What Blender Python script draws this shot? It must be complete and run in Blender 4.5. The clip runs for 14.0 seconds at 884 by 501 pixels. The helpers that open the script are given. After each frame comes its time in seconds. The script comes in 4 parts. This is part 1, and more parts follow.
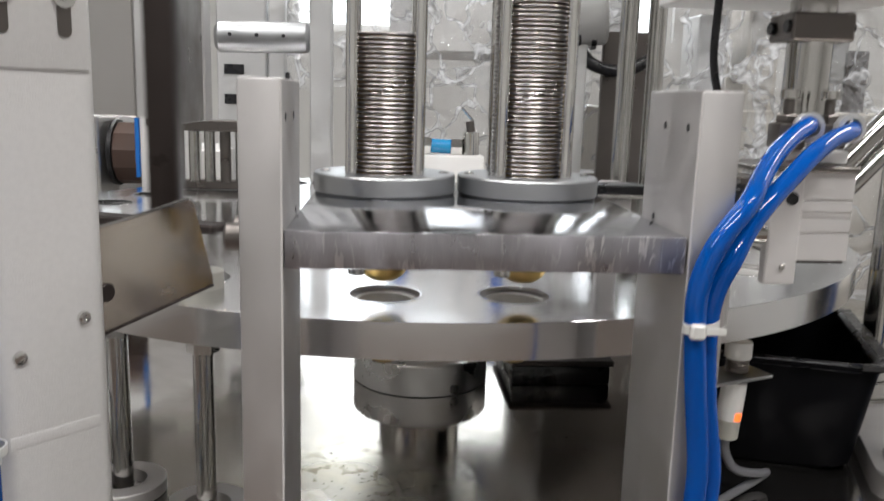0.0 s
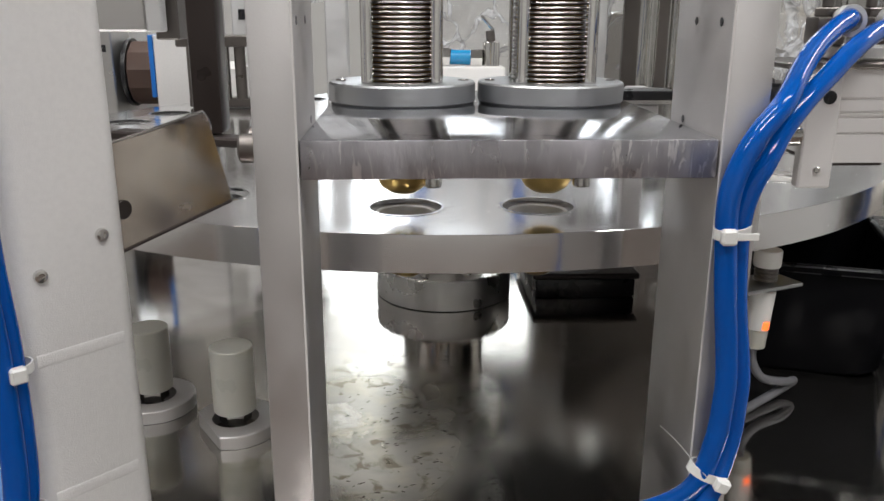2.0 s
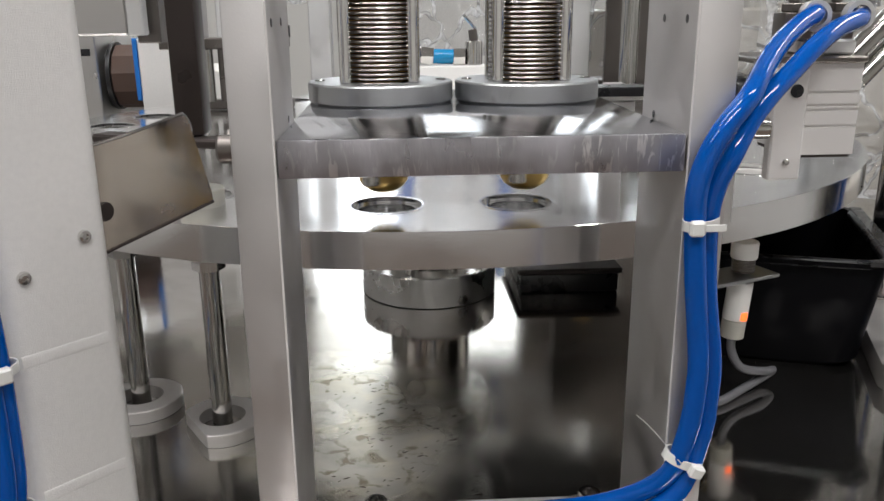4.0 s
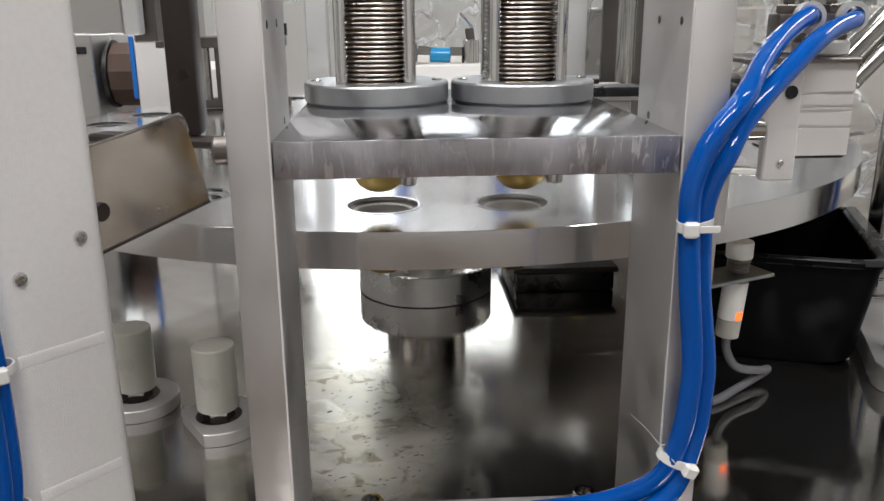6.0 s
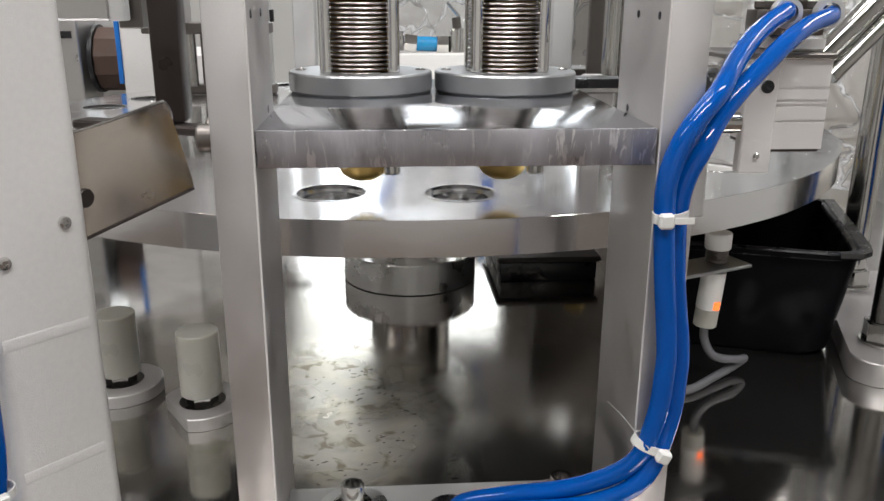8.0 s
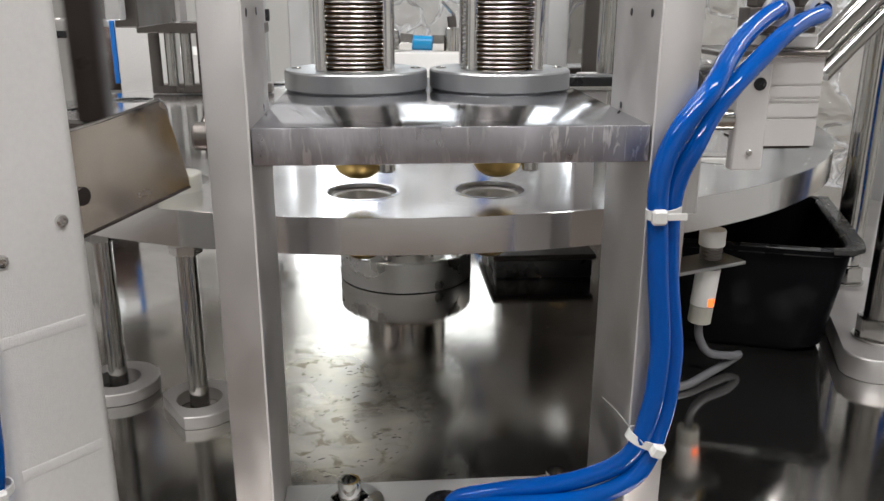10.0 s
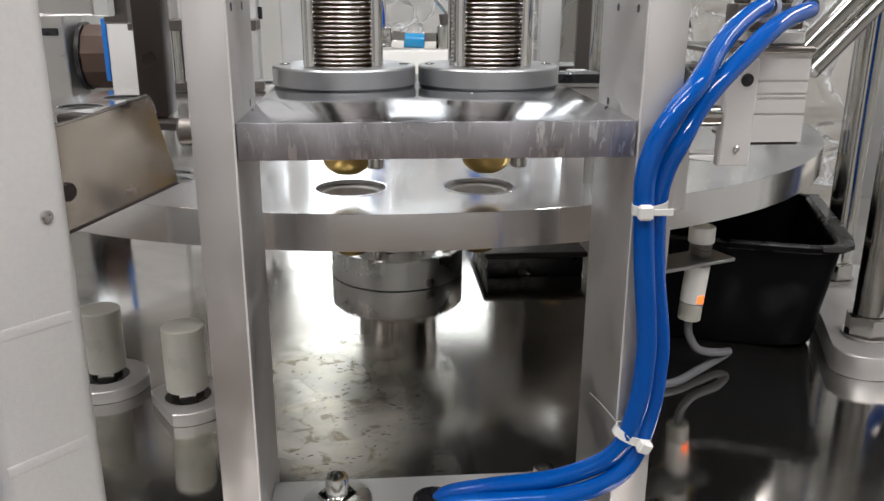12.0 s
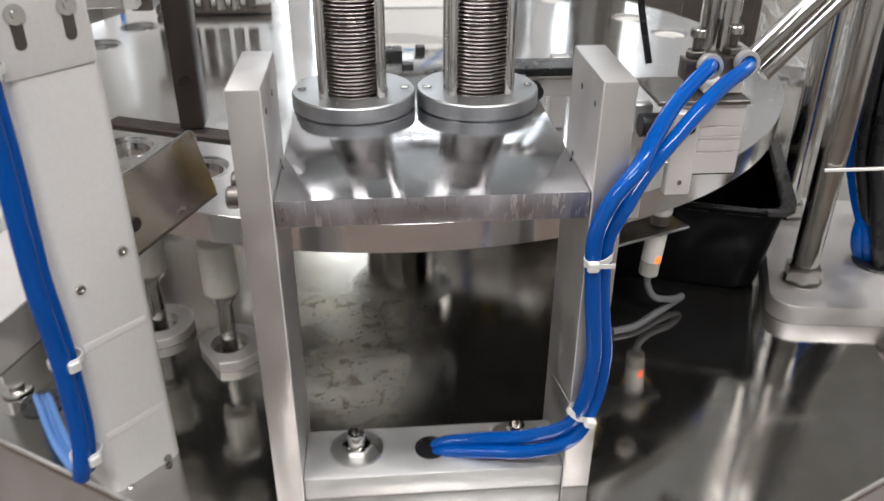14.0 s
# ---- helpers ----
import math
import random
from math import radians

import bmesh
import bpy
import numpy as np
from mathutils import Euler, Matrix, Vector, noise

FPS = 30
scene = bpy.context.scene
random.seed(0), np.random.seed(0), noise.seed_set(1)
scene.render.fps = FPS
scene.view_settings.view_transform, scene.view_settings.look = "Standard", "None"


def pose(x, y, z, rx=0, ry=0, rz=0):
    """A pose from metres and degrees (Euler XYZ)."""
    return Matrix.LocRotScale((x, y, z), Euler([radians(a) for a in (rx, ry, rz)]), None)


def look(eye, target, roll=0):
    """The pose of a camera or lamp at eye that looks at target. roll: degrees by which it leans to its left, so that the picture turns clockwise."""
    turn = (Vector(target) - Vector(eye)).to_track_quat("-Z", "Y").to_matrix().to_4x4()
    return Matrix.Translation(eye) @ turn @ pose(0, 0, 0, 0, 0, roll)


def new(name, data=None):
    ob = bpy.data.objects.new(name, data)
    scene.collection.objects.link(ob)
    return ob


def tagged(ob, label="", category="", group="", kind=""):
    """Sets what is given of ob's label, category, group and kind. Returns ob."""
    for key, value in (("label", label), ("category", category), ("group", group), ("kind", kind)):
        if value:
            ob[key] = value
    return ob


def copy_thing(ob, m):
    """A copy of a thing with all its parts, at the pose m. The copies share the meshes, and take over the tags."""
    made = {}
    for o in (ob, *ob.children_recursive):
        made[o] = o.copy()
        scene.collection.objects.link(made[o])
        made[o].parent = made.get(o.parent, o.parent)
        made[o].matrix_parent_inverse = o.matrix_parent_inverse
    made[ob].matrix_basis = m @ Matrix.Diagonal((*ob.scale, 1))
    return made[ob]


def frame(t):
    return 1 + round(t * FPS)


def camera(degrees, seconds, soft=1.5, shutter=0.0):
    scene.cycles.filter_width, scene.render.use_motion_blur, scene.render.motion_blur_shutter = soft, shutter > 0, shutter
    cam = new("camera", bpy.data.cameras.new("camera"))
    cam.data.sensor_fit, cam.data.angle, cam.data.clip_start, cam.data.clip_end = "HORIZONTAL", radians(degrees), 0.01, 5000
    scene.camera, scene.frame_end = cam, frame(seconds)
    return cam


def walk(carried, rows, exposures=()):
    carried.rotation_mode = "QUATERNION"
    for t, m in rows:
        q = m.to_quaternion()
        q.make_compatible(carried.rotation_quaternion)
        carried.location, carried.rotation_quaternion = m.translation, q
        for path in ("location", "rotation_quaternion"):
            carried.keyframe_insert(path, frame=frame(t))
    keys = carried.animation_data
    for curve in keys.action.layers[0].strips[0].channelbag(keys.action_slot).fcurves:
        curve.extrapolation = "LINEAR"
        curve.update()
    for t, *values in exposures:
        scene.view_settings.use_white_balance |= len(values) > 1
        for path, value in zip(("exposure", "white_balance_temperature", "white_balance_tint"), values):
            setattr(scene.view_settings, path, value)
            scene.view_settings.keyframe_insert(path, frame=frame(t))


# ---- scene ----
# Drawing units are turned into metres by U.
U = 0.74
cam = camera(56.9, 14.0, shutter=0.4)
PATH = [
    (0, (-0.0493, 0.0212, 0.3157), (0.0869, 1.9821, -0.0534), 1.66),
    (0.2, (-0.0490, 0.0300, 0.3011), (0.0604, 1.9894, -0.0844), 1.54),
    (0.5, (-0.0631, 0.0420, 0.3061), (0.0310, 1.9796, -0.1806), 2.48),
    (1, (-0.0611, 0.0439, 0.3058), (0.0170, 1.9657, -0.2424), 2.41),
    (1.5, (-0.0571, 0.0442, 0.3078), (0.0213, 1.9604, -0.2598), 1.62),
    (2, (-0.0481, 0.0312, 0.3090), (0.0342, 1.9481, -0.2555), 0.23),
    (2.5, (-0.0452, 0.0284, 0.3105), (0.0383, 1.9444, -0.2569), -0.46),
    (3, (-0.0472, 0.0268, 0.3128), (0.0392, 1.9424, -0.2554), -0.65),
    (3.5, (-0.0421, 0.0232, 0.3094), (0.0552, 1.9389, -0.2567), -0.60),
    (6, (-0.0402, 0.0215, 0.3117), (0.0693, 1.9346, -0.2609), -0.44),
    (6.5, (-0.0391, 0.0220, 0.3086), (0.0724, 1.9339, -0.2678), -0.43),
    (7, (-0.0361, 0.0230, 0.3085), (0.0847, 1.9309, -0.2794), -0.28),
    (7.5, (-0.0362, 0.0187, 0.3132), (0.0908, 1.9220, -0.2879), 0.15),
    (8, (-0.0372, 0.0148, 0.3139), (0.1028, 1.9175, -0.2861), 0.31),
    (10.5, (-0.0362, 0.0116, 0.3134), (0.1138, 1.9131, -0.2882), 0.26),
    (11, (-0.0322, 0.0118, 0.3144), (0.1218, 1.9130, -0.2870), 0.38),
    (11.5, (-0.0332, 0.0115, 0.3124), (0.1268, 1.9120, -0.2897), 0.31),
    (12, (-0.0322, 0.0113, 0.3114), (0.1278, 1.9115, -0.2916), 0.31),
    (12.5, (-0.0332, 0.0107, 0.3136), (0.1298, 1.9094, -0.2933), 0.42),
    (13, (-0.0313, 0.0092, 0.3169), (0.1368, 1.9071, -0.2909), 0.45),
    (13.5, (-0.0269, -0.0053, 0.3537), (0.1460, 1.8779, -0.2973), 0.68),
    (13.8, (-0.0299, -0.0278, 0.4159), (0.1261, 1.7784, -0.4287), 0.08),
    (14, (-0.0328, -0.0445, 0.4701), (0.1116, 1.6883, -0.5180), 0.30),
]
walk(cam, [(t, look(Vector(eye) * U, Vector(target) * U, roll)) for t, eye, target, roll in PATH],
     [(0, -0.15), (1, -0.19), (2, -0.16), (3.5, -0.12), (6.5, -0.1), (8, -0.04), (11.5, -0.03), (13, -0.03), (14, 0.04)])

# ---- world and lights ----
world = bpy.data.worlds.new("world")
scene.world = world
world.use_nodes = True
world.node_tree.nodes["Background"].inputs[0].default_value = (0.75, 0.82, 0.9, 1)
world.node_tree.nodes["Background"].inputs[1].default_value = 0.05


def lamp(name, x, y, z, w, d, power, colour=(1, 0.98, 0.968), rx=0, ry=0, rz=0):
    data = bpy.data.lights.new(name, "AREA")
    data.shape, data.size, data.size_y, data.energy, data.color = "RECTANGLE", w, d, power, colour
    ob = new(name, data)
    ob.matrix_world = pose(x, y, z, rx, ry, rz)
    return ob


# No ceiling light is in view: all are assumed, the last as right-hand fill.
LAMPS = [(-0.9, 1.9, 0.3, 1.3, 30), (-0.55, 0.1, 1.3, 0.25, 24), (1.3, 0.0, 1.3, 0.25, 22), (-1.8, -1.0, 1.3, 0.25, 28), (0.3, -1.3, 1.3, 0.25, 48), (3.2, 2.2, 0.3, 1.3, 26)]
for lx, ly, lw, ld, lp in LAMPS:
    lamp("ceiling_fill_glow", lx, ly, 2.28, lw, ld, lp)

lamp("window_daylight", 0.62 * U, 6.02 * U, 1.92 * U, 2.6 * U, 2.2 * U, 34, (0.93, 0.97, 1.0), -90, 0, 180)

# ---- materials ----


def mat(name, colour, rough=0.5, metal=0.0, noise_scale=60.0, var=0.15, bump=0.1, stretch=(1, 1, 1), rvar=0.15, fine=900.0, emit=0.0, transmission=0.0, coat=0.0, ior=1.45):
    m = bpy.data.materials.new(name)
    m.use_nodes = True
    nt = m.node_tree
    b = nt.nodes["Principled BSDF"]
    b.inputs["Metallic"].default_value = metal
    b.inputs["IOR"].default_value = ior
    b.inputs["Transmission Weight"].default_value = transmission
    b.inputs["Coat Weight"].default_value = coat
    tc = nt.nodes.new("ShaderNodeTexCoord")
    mp = nt.nodes.new("ShaderNodeMapping")
    mp.inputs["Scale"].default_value = stretch
    nt.links.new(tc.outputs["Object"], mp.inputs["Vector"])
    n1 = nt.nodes.new("ShaderNodeTexNoise")
    n1.inputs["Scale"].default_value, n1.inputs["Detail"].default_value = noise_scale, 6
    n2 = nt.nodes.new("ShaderNodeTexNoise")
    n2.inputs["Scale"].default_value, n2.inputs["Detail"].default_value = fine, 3
    nt.links.new(mp.outputs[0], n1.inputs["Vector"])
    nt.links.new(mp.outputs[0], n2.inputs["Vector"])
    mix = nt.nodes.new("ShaderNodeMix")
    mix.data_type = "RGBA"
    mix.inputs[6].default_value = (*[c * (1 - var) for c in colour], 1)
    mix.inputs[7].default_value = (*[min(1, c * (1 + var)) for c in colour], 1)
    nt.links.new(n1.outputs[0], mix.inputs[0])
    nt.links.new(mix.outputs[2], b.inputs["Base Color"])
    rr = nt.nodes.new("ShaderNodeMapRange")
    rr.inputs[1].default_value, rr.inputs[2].default_value = 0.3, 0.7
    rr.inputs[3].default_value, rr.inputs[4].default_value = max(0.02, rough * (1 - rvar * 2)), min(1, rough * (1 + rvar * 2))
    nt.links.new(n1.outputs[0], rr.inputs[0])
    nt.links.new(rr.outputs[0], b.inputs["Roughness"])
    if bump:
        bp = nt.nodes.new("ShaderNodeBump")
        bp.inputs["Strength"].default_value, bp.inputs["Distance"].default_value = bump, 0.0004
        nt.links.new(n2.outputs[0], bp.inputs["Height"])
        nt.links.new(bp.outputs[0], b.inputs["Normal"])
    if emit:
        b.inputs["Emission Color"].default_value = (*colour, 1)
        b.inputs["Emission Strength"].default_value = emit
    return m


M = {}
M["deck"] = mat("polished_stainless_deck", (0.46, 0.45, 0.43), 0.2, 0.86, 14, 0.22, 0.06, rvar=0.35, fine=300)
M["disc"] = mat("turned_aluminium", (0.79, 0.79, 0.795), 0.15, 1.0, 20, 0.04, 0.015, rvar=0.2, fine=600)
M["plate"] = mat("milled_aluminium", (0.54, 0.545, 0.575), 0.12, 1.0, 38, 0.2, 0.3, rvar=0.5, fine=45)
M["under"] = mat("polished_aluminium", (0.9, 0.89, 0.87), 0.06, 1.0, 20, 0.03, 0.03, rvar=0.1, fine=600)
M["sawn"] = mat("sawn_aluminium_edge", (0.35, 0.34, 0.36), 0.42, 0.85, 60, 0.45, 0.9, rvar=0.4, fine=300, stretch=(1.0, 1.0, 0.34))
M["flange"] = mat("grey_blasted_flange", (0.42, 0.43, 0.44), 0.4, 1.0, 40, 0.08, 0.12, fine=1500)
M["post"] = mat("blasted_aluminium", (0.56, 0.545, 0.54), 0.52, 1.0, 30, 0.05, 0.1, fine=1500)
M["anod"] = mat("anodised_aluminium", (0.66, 0.66, 0.66), 0.45, 0.75, 50, 0.05, 0.08, fine=1500)
M["steel"] = mat("bright_steel", (0.5, 0.49, 0.47), 0.16, 1.0, 50, 0.1, 0.02)
M["darksteel"] = mat("dark_steel", (0.16, 0.145, 0.135), 0.35, 0.9, 40, 0.15, 0.1)
M["sheet"] = mat("brushed_steel_sheet", (0.60, 0.535, 0.475), 0.16, 1.0, 25, 0.12, 0.12, rvar=0.4, fine=40)
M["panel"] = mat("grey_white_paint", (0.71, 0.70, 0.69), 0.45, 0.0, 420, 0.06, 0.4, fine=1800)
M["white"] = mat("white_plastic", (0.76, 0.75, 0.73), 0.4, 0.0, 40, 0.03, 0.02)
M["nylon"] = mat("cloudy_nylon", (0.42, 0.415, 0.375), 0.36, 0.0, 40, 0.05, 0.02)
M["nylon"].node_tree.nodes["Principled BSDF"].inputs["Subsurface Weight"].default_value = 0.5
M["nylon"].node_tree.nodes["Principled BSDF"].inputs["Subsurface Radius"].default_value = (0.012, 0.011, 0.009)
M["nylon"].node_tree.nodes["Principled BSDF"].inputs["Subsurface Scale"].default_value = 1.0
M["tie"] = mat("white_nylon_tie", (0.66, 0.66, 0.64), 0.35, 0.0, 40, 0.04, 0.02)
M["blue"] = mat("blue_polyurethane", (0.0, 0.068, 0.34), 0.06, 0.0, 40, 0.12, 0.0)
M["blue"].node_tree.nodes["Principled BSDF"].inputs["Specular IOR Level"].default_value = 0.4
M["palehose"] = mat("pale_blue_tube", (0.10, 0.22, 0.5), 0.2, 0.0, 40, 0.12, 0.0, coat=0.3)
M["black"] = mat("black_plastic", (0.012, 0.012, 0.014), 0.3, 0.0, 60, 0.2, 0.05)
M["rubber"] = mat("grey_cable", (0.12, 0.12, 0.13), 0.4, 0.0, 60, 0.1, 0.05)
M["gold"] = mat("gold_lacquered_aluminium", (0.76, 0.54, 0.19), 0.34, 1.0, 60, 0.08, 0.05)
M["liner"] = mat("capsule_lining", (0.8, 0.79, 0.77), 0.45, 0.3, 60, 0.05, 0.05)
M["chrome"] = mat("chromed_steel", (0.72, 0.71, 0.69), 0.1, 1.0, 40, 0.06, 0.02)
M["turned"] = mat("turned_steel_flange", (0.80, 0.80, 0.80), 0.33, 1.0, 40, 0.06, 0.05, rvar=0.2)
M["cyl"] = mat("pale_anodised_aluminium", (0.73, 0.71, 0.70), 0.5, 0.35, 60, 0.04, 0.08, fine=1500)
M["silver"] = mat("capsule_aluminium", (0.33, 0.31, 0.3), 0.32, 1.0, 60, 0.05, 0.0)
M["grey"] = mat("grey_machine_paint", (0.36, 0.36, 0.35), 0.5, 0.0, 20, 0.08, 0.1)
M["wall"] = mat("white_wall", (0.72, 0.72, 0.7), 0.7, 0.0, 3, 0.05, 0.1)
M["floor"] = mat("brown_epoxy_floor", (0.17, 0.13, 0.11), 0.4, 0.0, 5, 0.15, 0.1)
M["housing"] = mat("grey_steel_housing", (0.50, 0.49, 0.48), 0.36, 0.9, 14, 0.06, 0.05)
M["blackened"] = mat("blackened_steel", (0.055, 0.045, 0.042), 0.38, 0.6, 40, 0.15, 0.1)
M["cyan"] = mat("cyan_air_tube", (0.01, 0.24, 0.5), 0.2, 0.0, 40, 0.1, 0.0, coat=0.3)
M["light"] = mat("lamp_diffuser", (1.0, 0.98, 0.95), 0.5, 0.0, 5, 0.0, 0.0, emit=4.0)
M["led"] = mat("orange_led", (1.0, 0.16, 0.03), 0.4, 0.0, 5, 0.0, 0.0, emit=1.6)
M["sky"] = mat("bright_daylight", (0.93, 0.97, 1.0), 0.9, 0.0, 2, 0.0, 0.0, emit=2.3)
M["azure"] = mat("azure_plastic", (0.01, 0.15, 0.52), 0.4, 0.0, 40, 0.08, 0.0)
M["bin"] = mat("black_bin_plastic", (0.004, 0.004, 0.005), 0.45, 0.0, 60, 0.2, 0.03)
# Lip colour is lightened to imitate the white it reflects.
M["bin_lip"] = mat("lightened_black_plastic", (0.035, 0.035, 0.036), 0.25, 0.0, 60, 0.2, 0.03)
M["bin"].node_tree.nodes["Principled BSDF"].inputs["Specular IOR Level"].default_value = 0.035
M["crumb"] = mat("ground_coffee", (0.03, 0.02, 0.015), 0.8, 0.0, 60, 0.2, 0.1)
M["cream"] = mat("cream_machine_paint", (0.55, 0.52, 0.47), 0.4, 0.0, 8, 0.06, 0.05)
M["brown"] = mat("brown_cardboard", (0.075, 0.045, 0.034), 0.7, 0.0, 20, 0.2, 0.1)
M["film"] = mat("wrapping_film", (0.8, 0.82, 0.85), 0.08, 0.0, 12, 0.08, 0.0)


def film_nodes(m):
    """Clear film: sharp creases that catch the light, with clear stretches between."""
    nt = m.node_tree
    b = nt.nodes["Principled BSDF"]
    b.inputs["Specular IOR Level"].default_value = 0.9
    tc = nt.nodes.new("ShaderNodeTexCoord")
    warp = nt.nodes.new("ShaderNodeTexNoise")
    warp.inputs["Scale"].default_value, warp.inputs["Detail"].default_value = 6, 4
    add = nt.nodes.new("ShaderNodeVectorMath")
    add.operation = "MULTIPLY_ADD"
    add.inputs[1].default_value = (0.3, 0.3, 0.3)
    nt.links.new(tc.outputs["Object"], warp.inputs["Vector"])
    nt.links.new(warp.outputs["Color"], add.inputs[0])
    nt.links.new(tc.outputs["Object"], add.inputs[2])
    height = None
    for scale, weight in ((9, 1.0), (24, 0.5), (60, 0.2)):
        v = nt.nodes.new("ShaderNodeTexVoronoi")
        v.inputs["Scale"].default_value = scale
        nt.links.new(add.outputs[0], v.inputs["Vector"])
        h = nt.nodes.new("ShaderNodeMath")
        h.operation = "MULTIPLY_ADD"
        nt.links.new(v.outputs["Distance"], h.inputs[0])
        h.inputs[1].default_value = weight
        if height is not None:
            nt.links.new(height, h.inputs[2])
        else:
            h.inputs[2].default_value = 0.0
        height = h.outputs[0]
    bp = nt.nodes.new("ShaderNodeBump")
    bp.inputs["Strength"].default_value, bp.inputs["Distance"].default_value = 1.0, 0.035
    nt.links.new(height, bp.inputs["Height"])
    nt.links.new(bp.outputs[0], b.inputs["Normal"])
    fold = nt.nodes.new("ShaderNodeTexVoronoi")
    fold.feature = "DISTANCE_TO_EDGE"
    fold.inputs["Scale"].default_value = 11
    nt.links.new(add.outputs[0], fold.inputs["Vector"])
    a = nt.nodes.new("ShaderNodeMapRange")
    for slot, value in zip((1, 2, 3, 4), (0.0, 0.06, 0.75, 0.2)):
        a.inputs[slot].default_value = value
    nt.links.new(fold.outputs["Distance"], a.inputs[0])
    nt.links.new(a.outputs[0], b.inputs["Alpha"])


film_nodes(M["film"])


def scratch_nodes(m, scale, stretch, low, high, bright, rough):
    """Short bright scrapes laid over a material's own colour and gloss."""
    nt = m.node_tree
    b = nt.nodes["Principled BSDF"]
    tc = nt.nodes.new("ShaderNodeTexCoord")
    mp = nt.nodes.new("ShaderNodeMapping")
    mp.inputs["Scale"].default_value = stretch
    nt.links.new(tc.outputs["Object"], mp.inputs["Vector"])
    n = nt.nodes.new("ShaderNodeTexNoise")
    n.inputs["Scale"].default_value, n.inputs["Detail"].default_value, n.inputs["Distortion"].default_value = scale, 5, 1.4
    nt.links.new(mp.outputs[0], n.inputs["Vector"])
    zone = nt.nodes.new("ShaderNodeTexNoise")
    zone.inputs["Scale"].default_value, zone.inputs["Detail"].default_value = 22, 2
    nt.links.new(tc.outputs["Object"], zone.inputs["Vector"])
    fades = []
    for value, lo, hi in ((n.outputs[0], low, high), (zone.outputs[0], 0.42, 0.58)):
        r = nt.nodes.new("ShaderNodeMapRange")
        r.inputs[1].default_value, r.inputs[2].default_value = lo, hi
        nt.links.new(value, r.inputs[0])
        fades.append(r.outputs[0])
    mask = nt.nodes.new("ShaderNodeMath")
    mask.operation = "MULTIPLY"
    nt.links.new(fades[0], mask.inputs[0])
    nt.links.new(fades[1], mask.inputs[1])
    mix = nt.nodes.new("ShaderNodeMix")
    mix.data_type = "RGBA"
    nt.links.new(mask.outputs[0], mix.inputs[0])
    nt.links.new(b.inputs["Base Color"].links[0].from_socket, mix.inputs[6])
    mix.inputs[7].default_value = (*bright, 1)
    nt.links.new(mix.outputs[2], b.inputs["Base Color"])
    gloss = nt.nodes.new("ShaderNodeMix")
    nt.links.new(mask.outputs[0], gloss.inputs[0])
    nt.links.new(b.inputs["Roughness"].links[0].from_socket, gloss.inputs[2])
    gloss.inputs[3].default_value = rough
    nt.links.new(gloss.outputs[0], b.inputs["Roughness"])


scratch_nodes(M["sawn"], 330, (1.0, 1.0, 0.22), 0.56, 0.63, (0.66, 0.64, 0.65), 0.32)


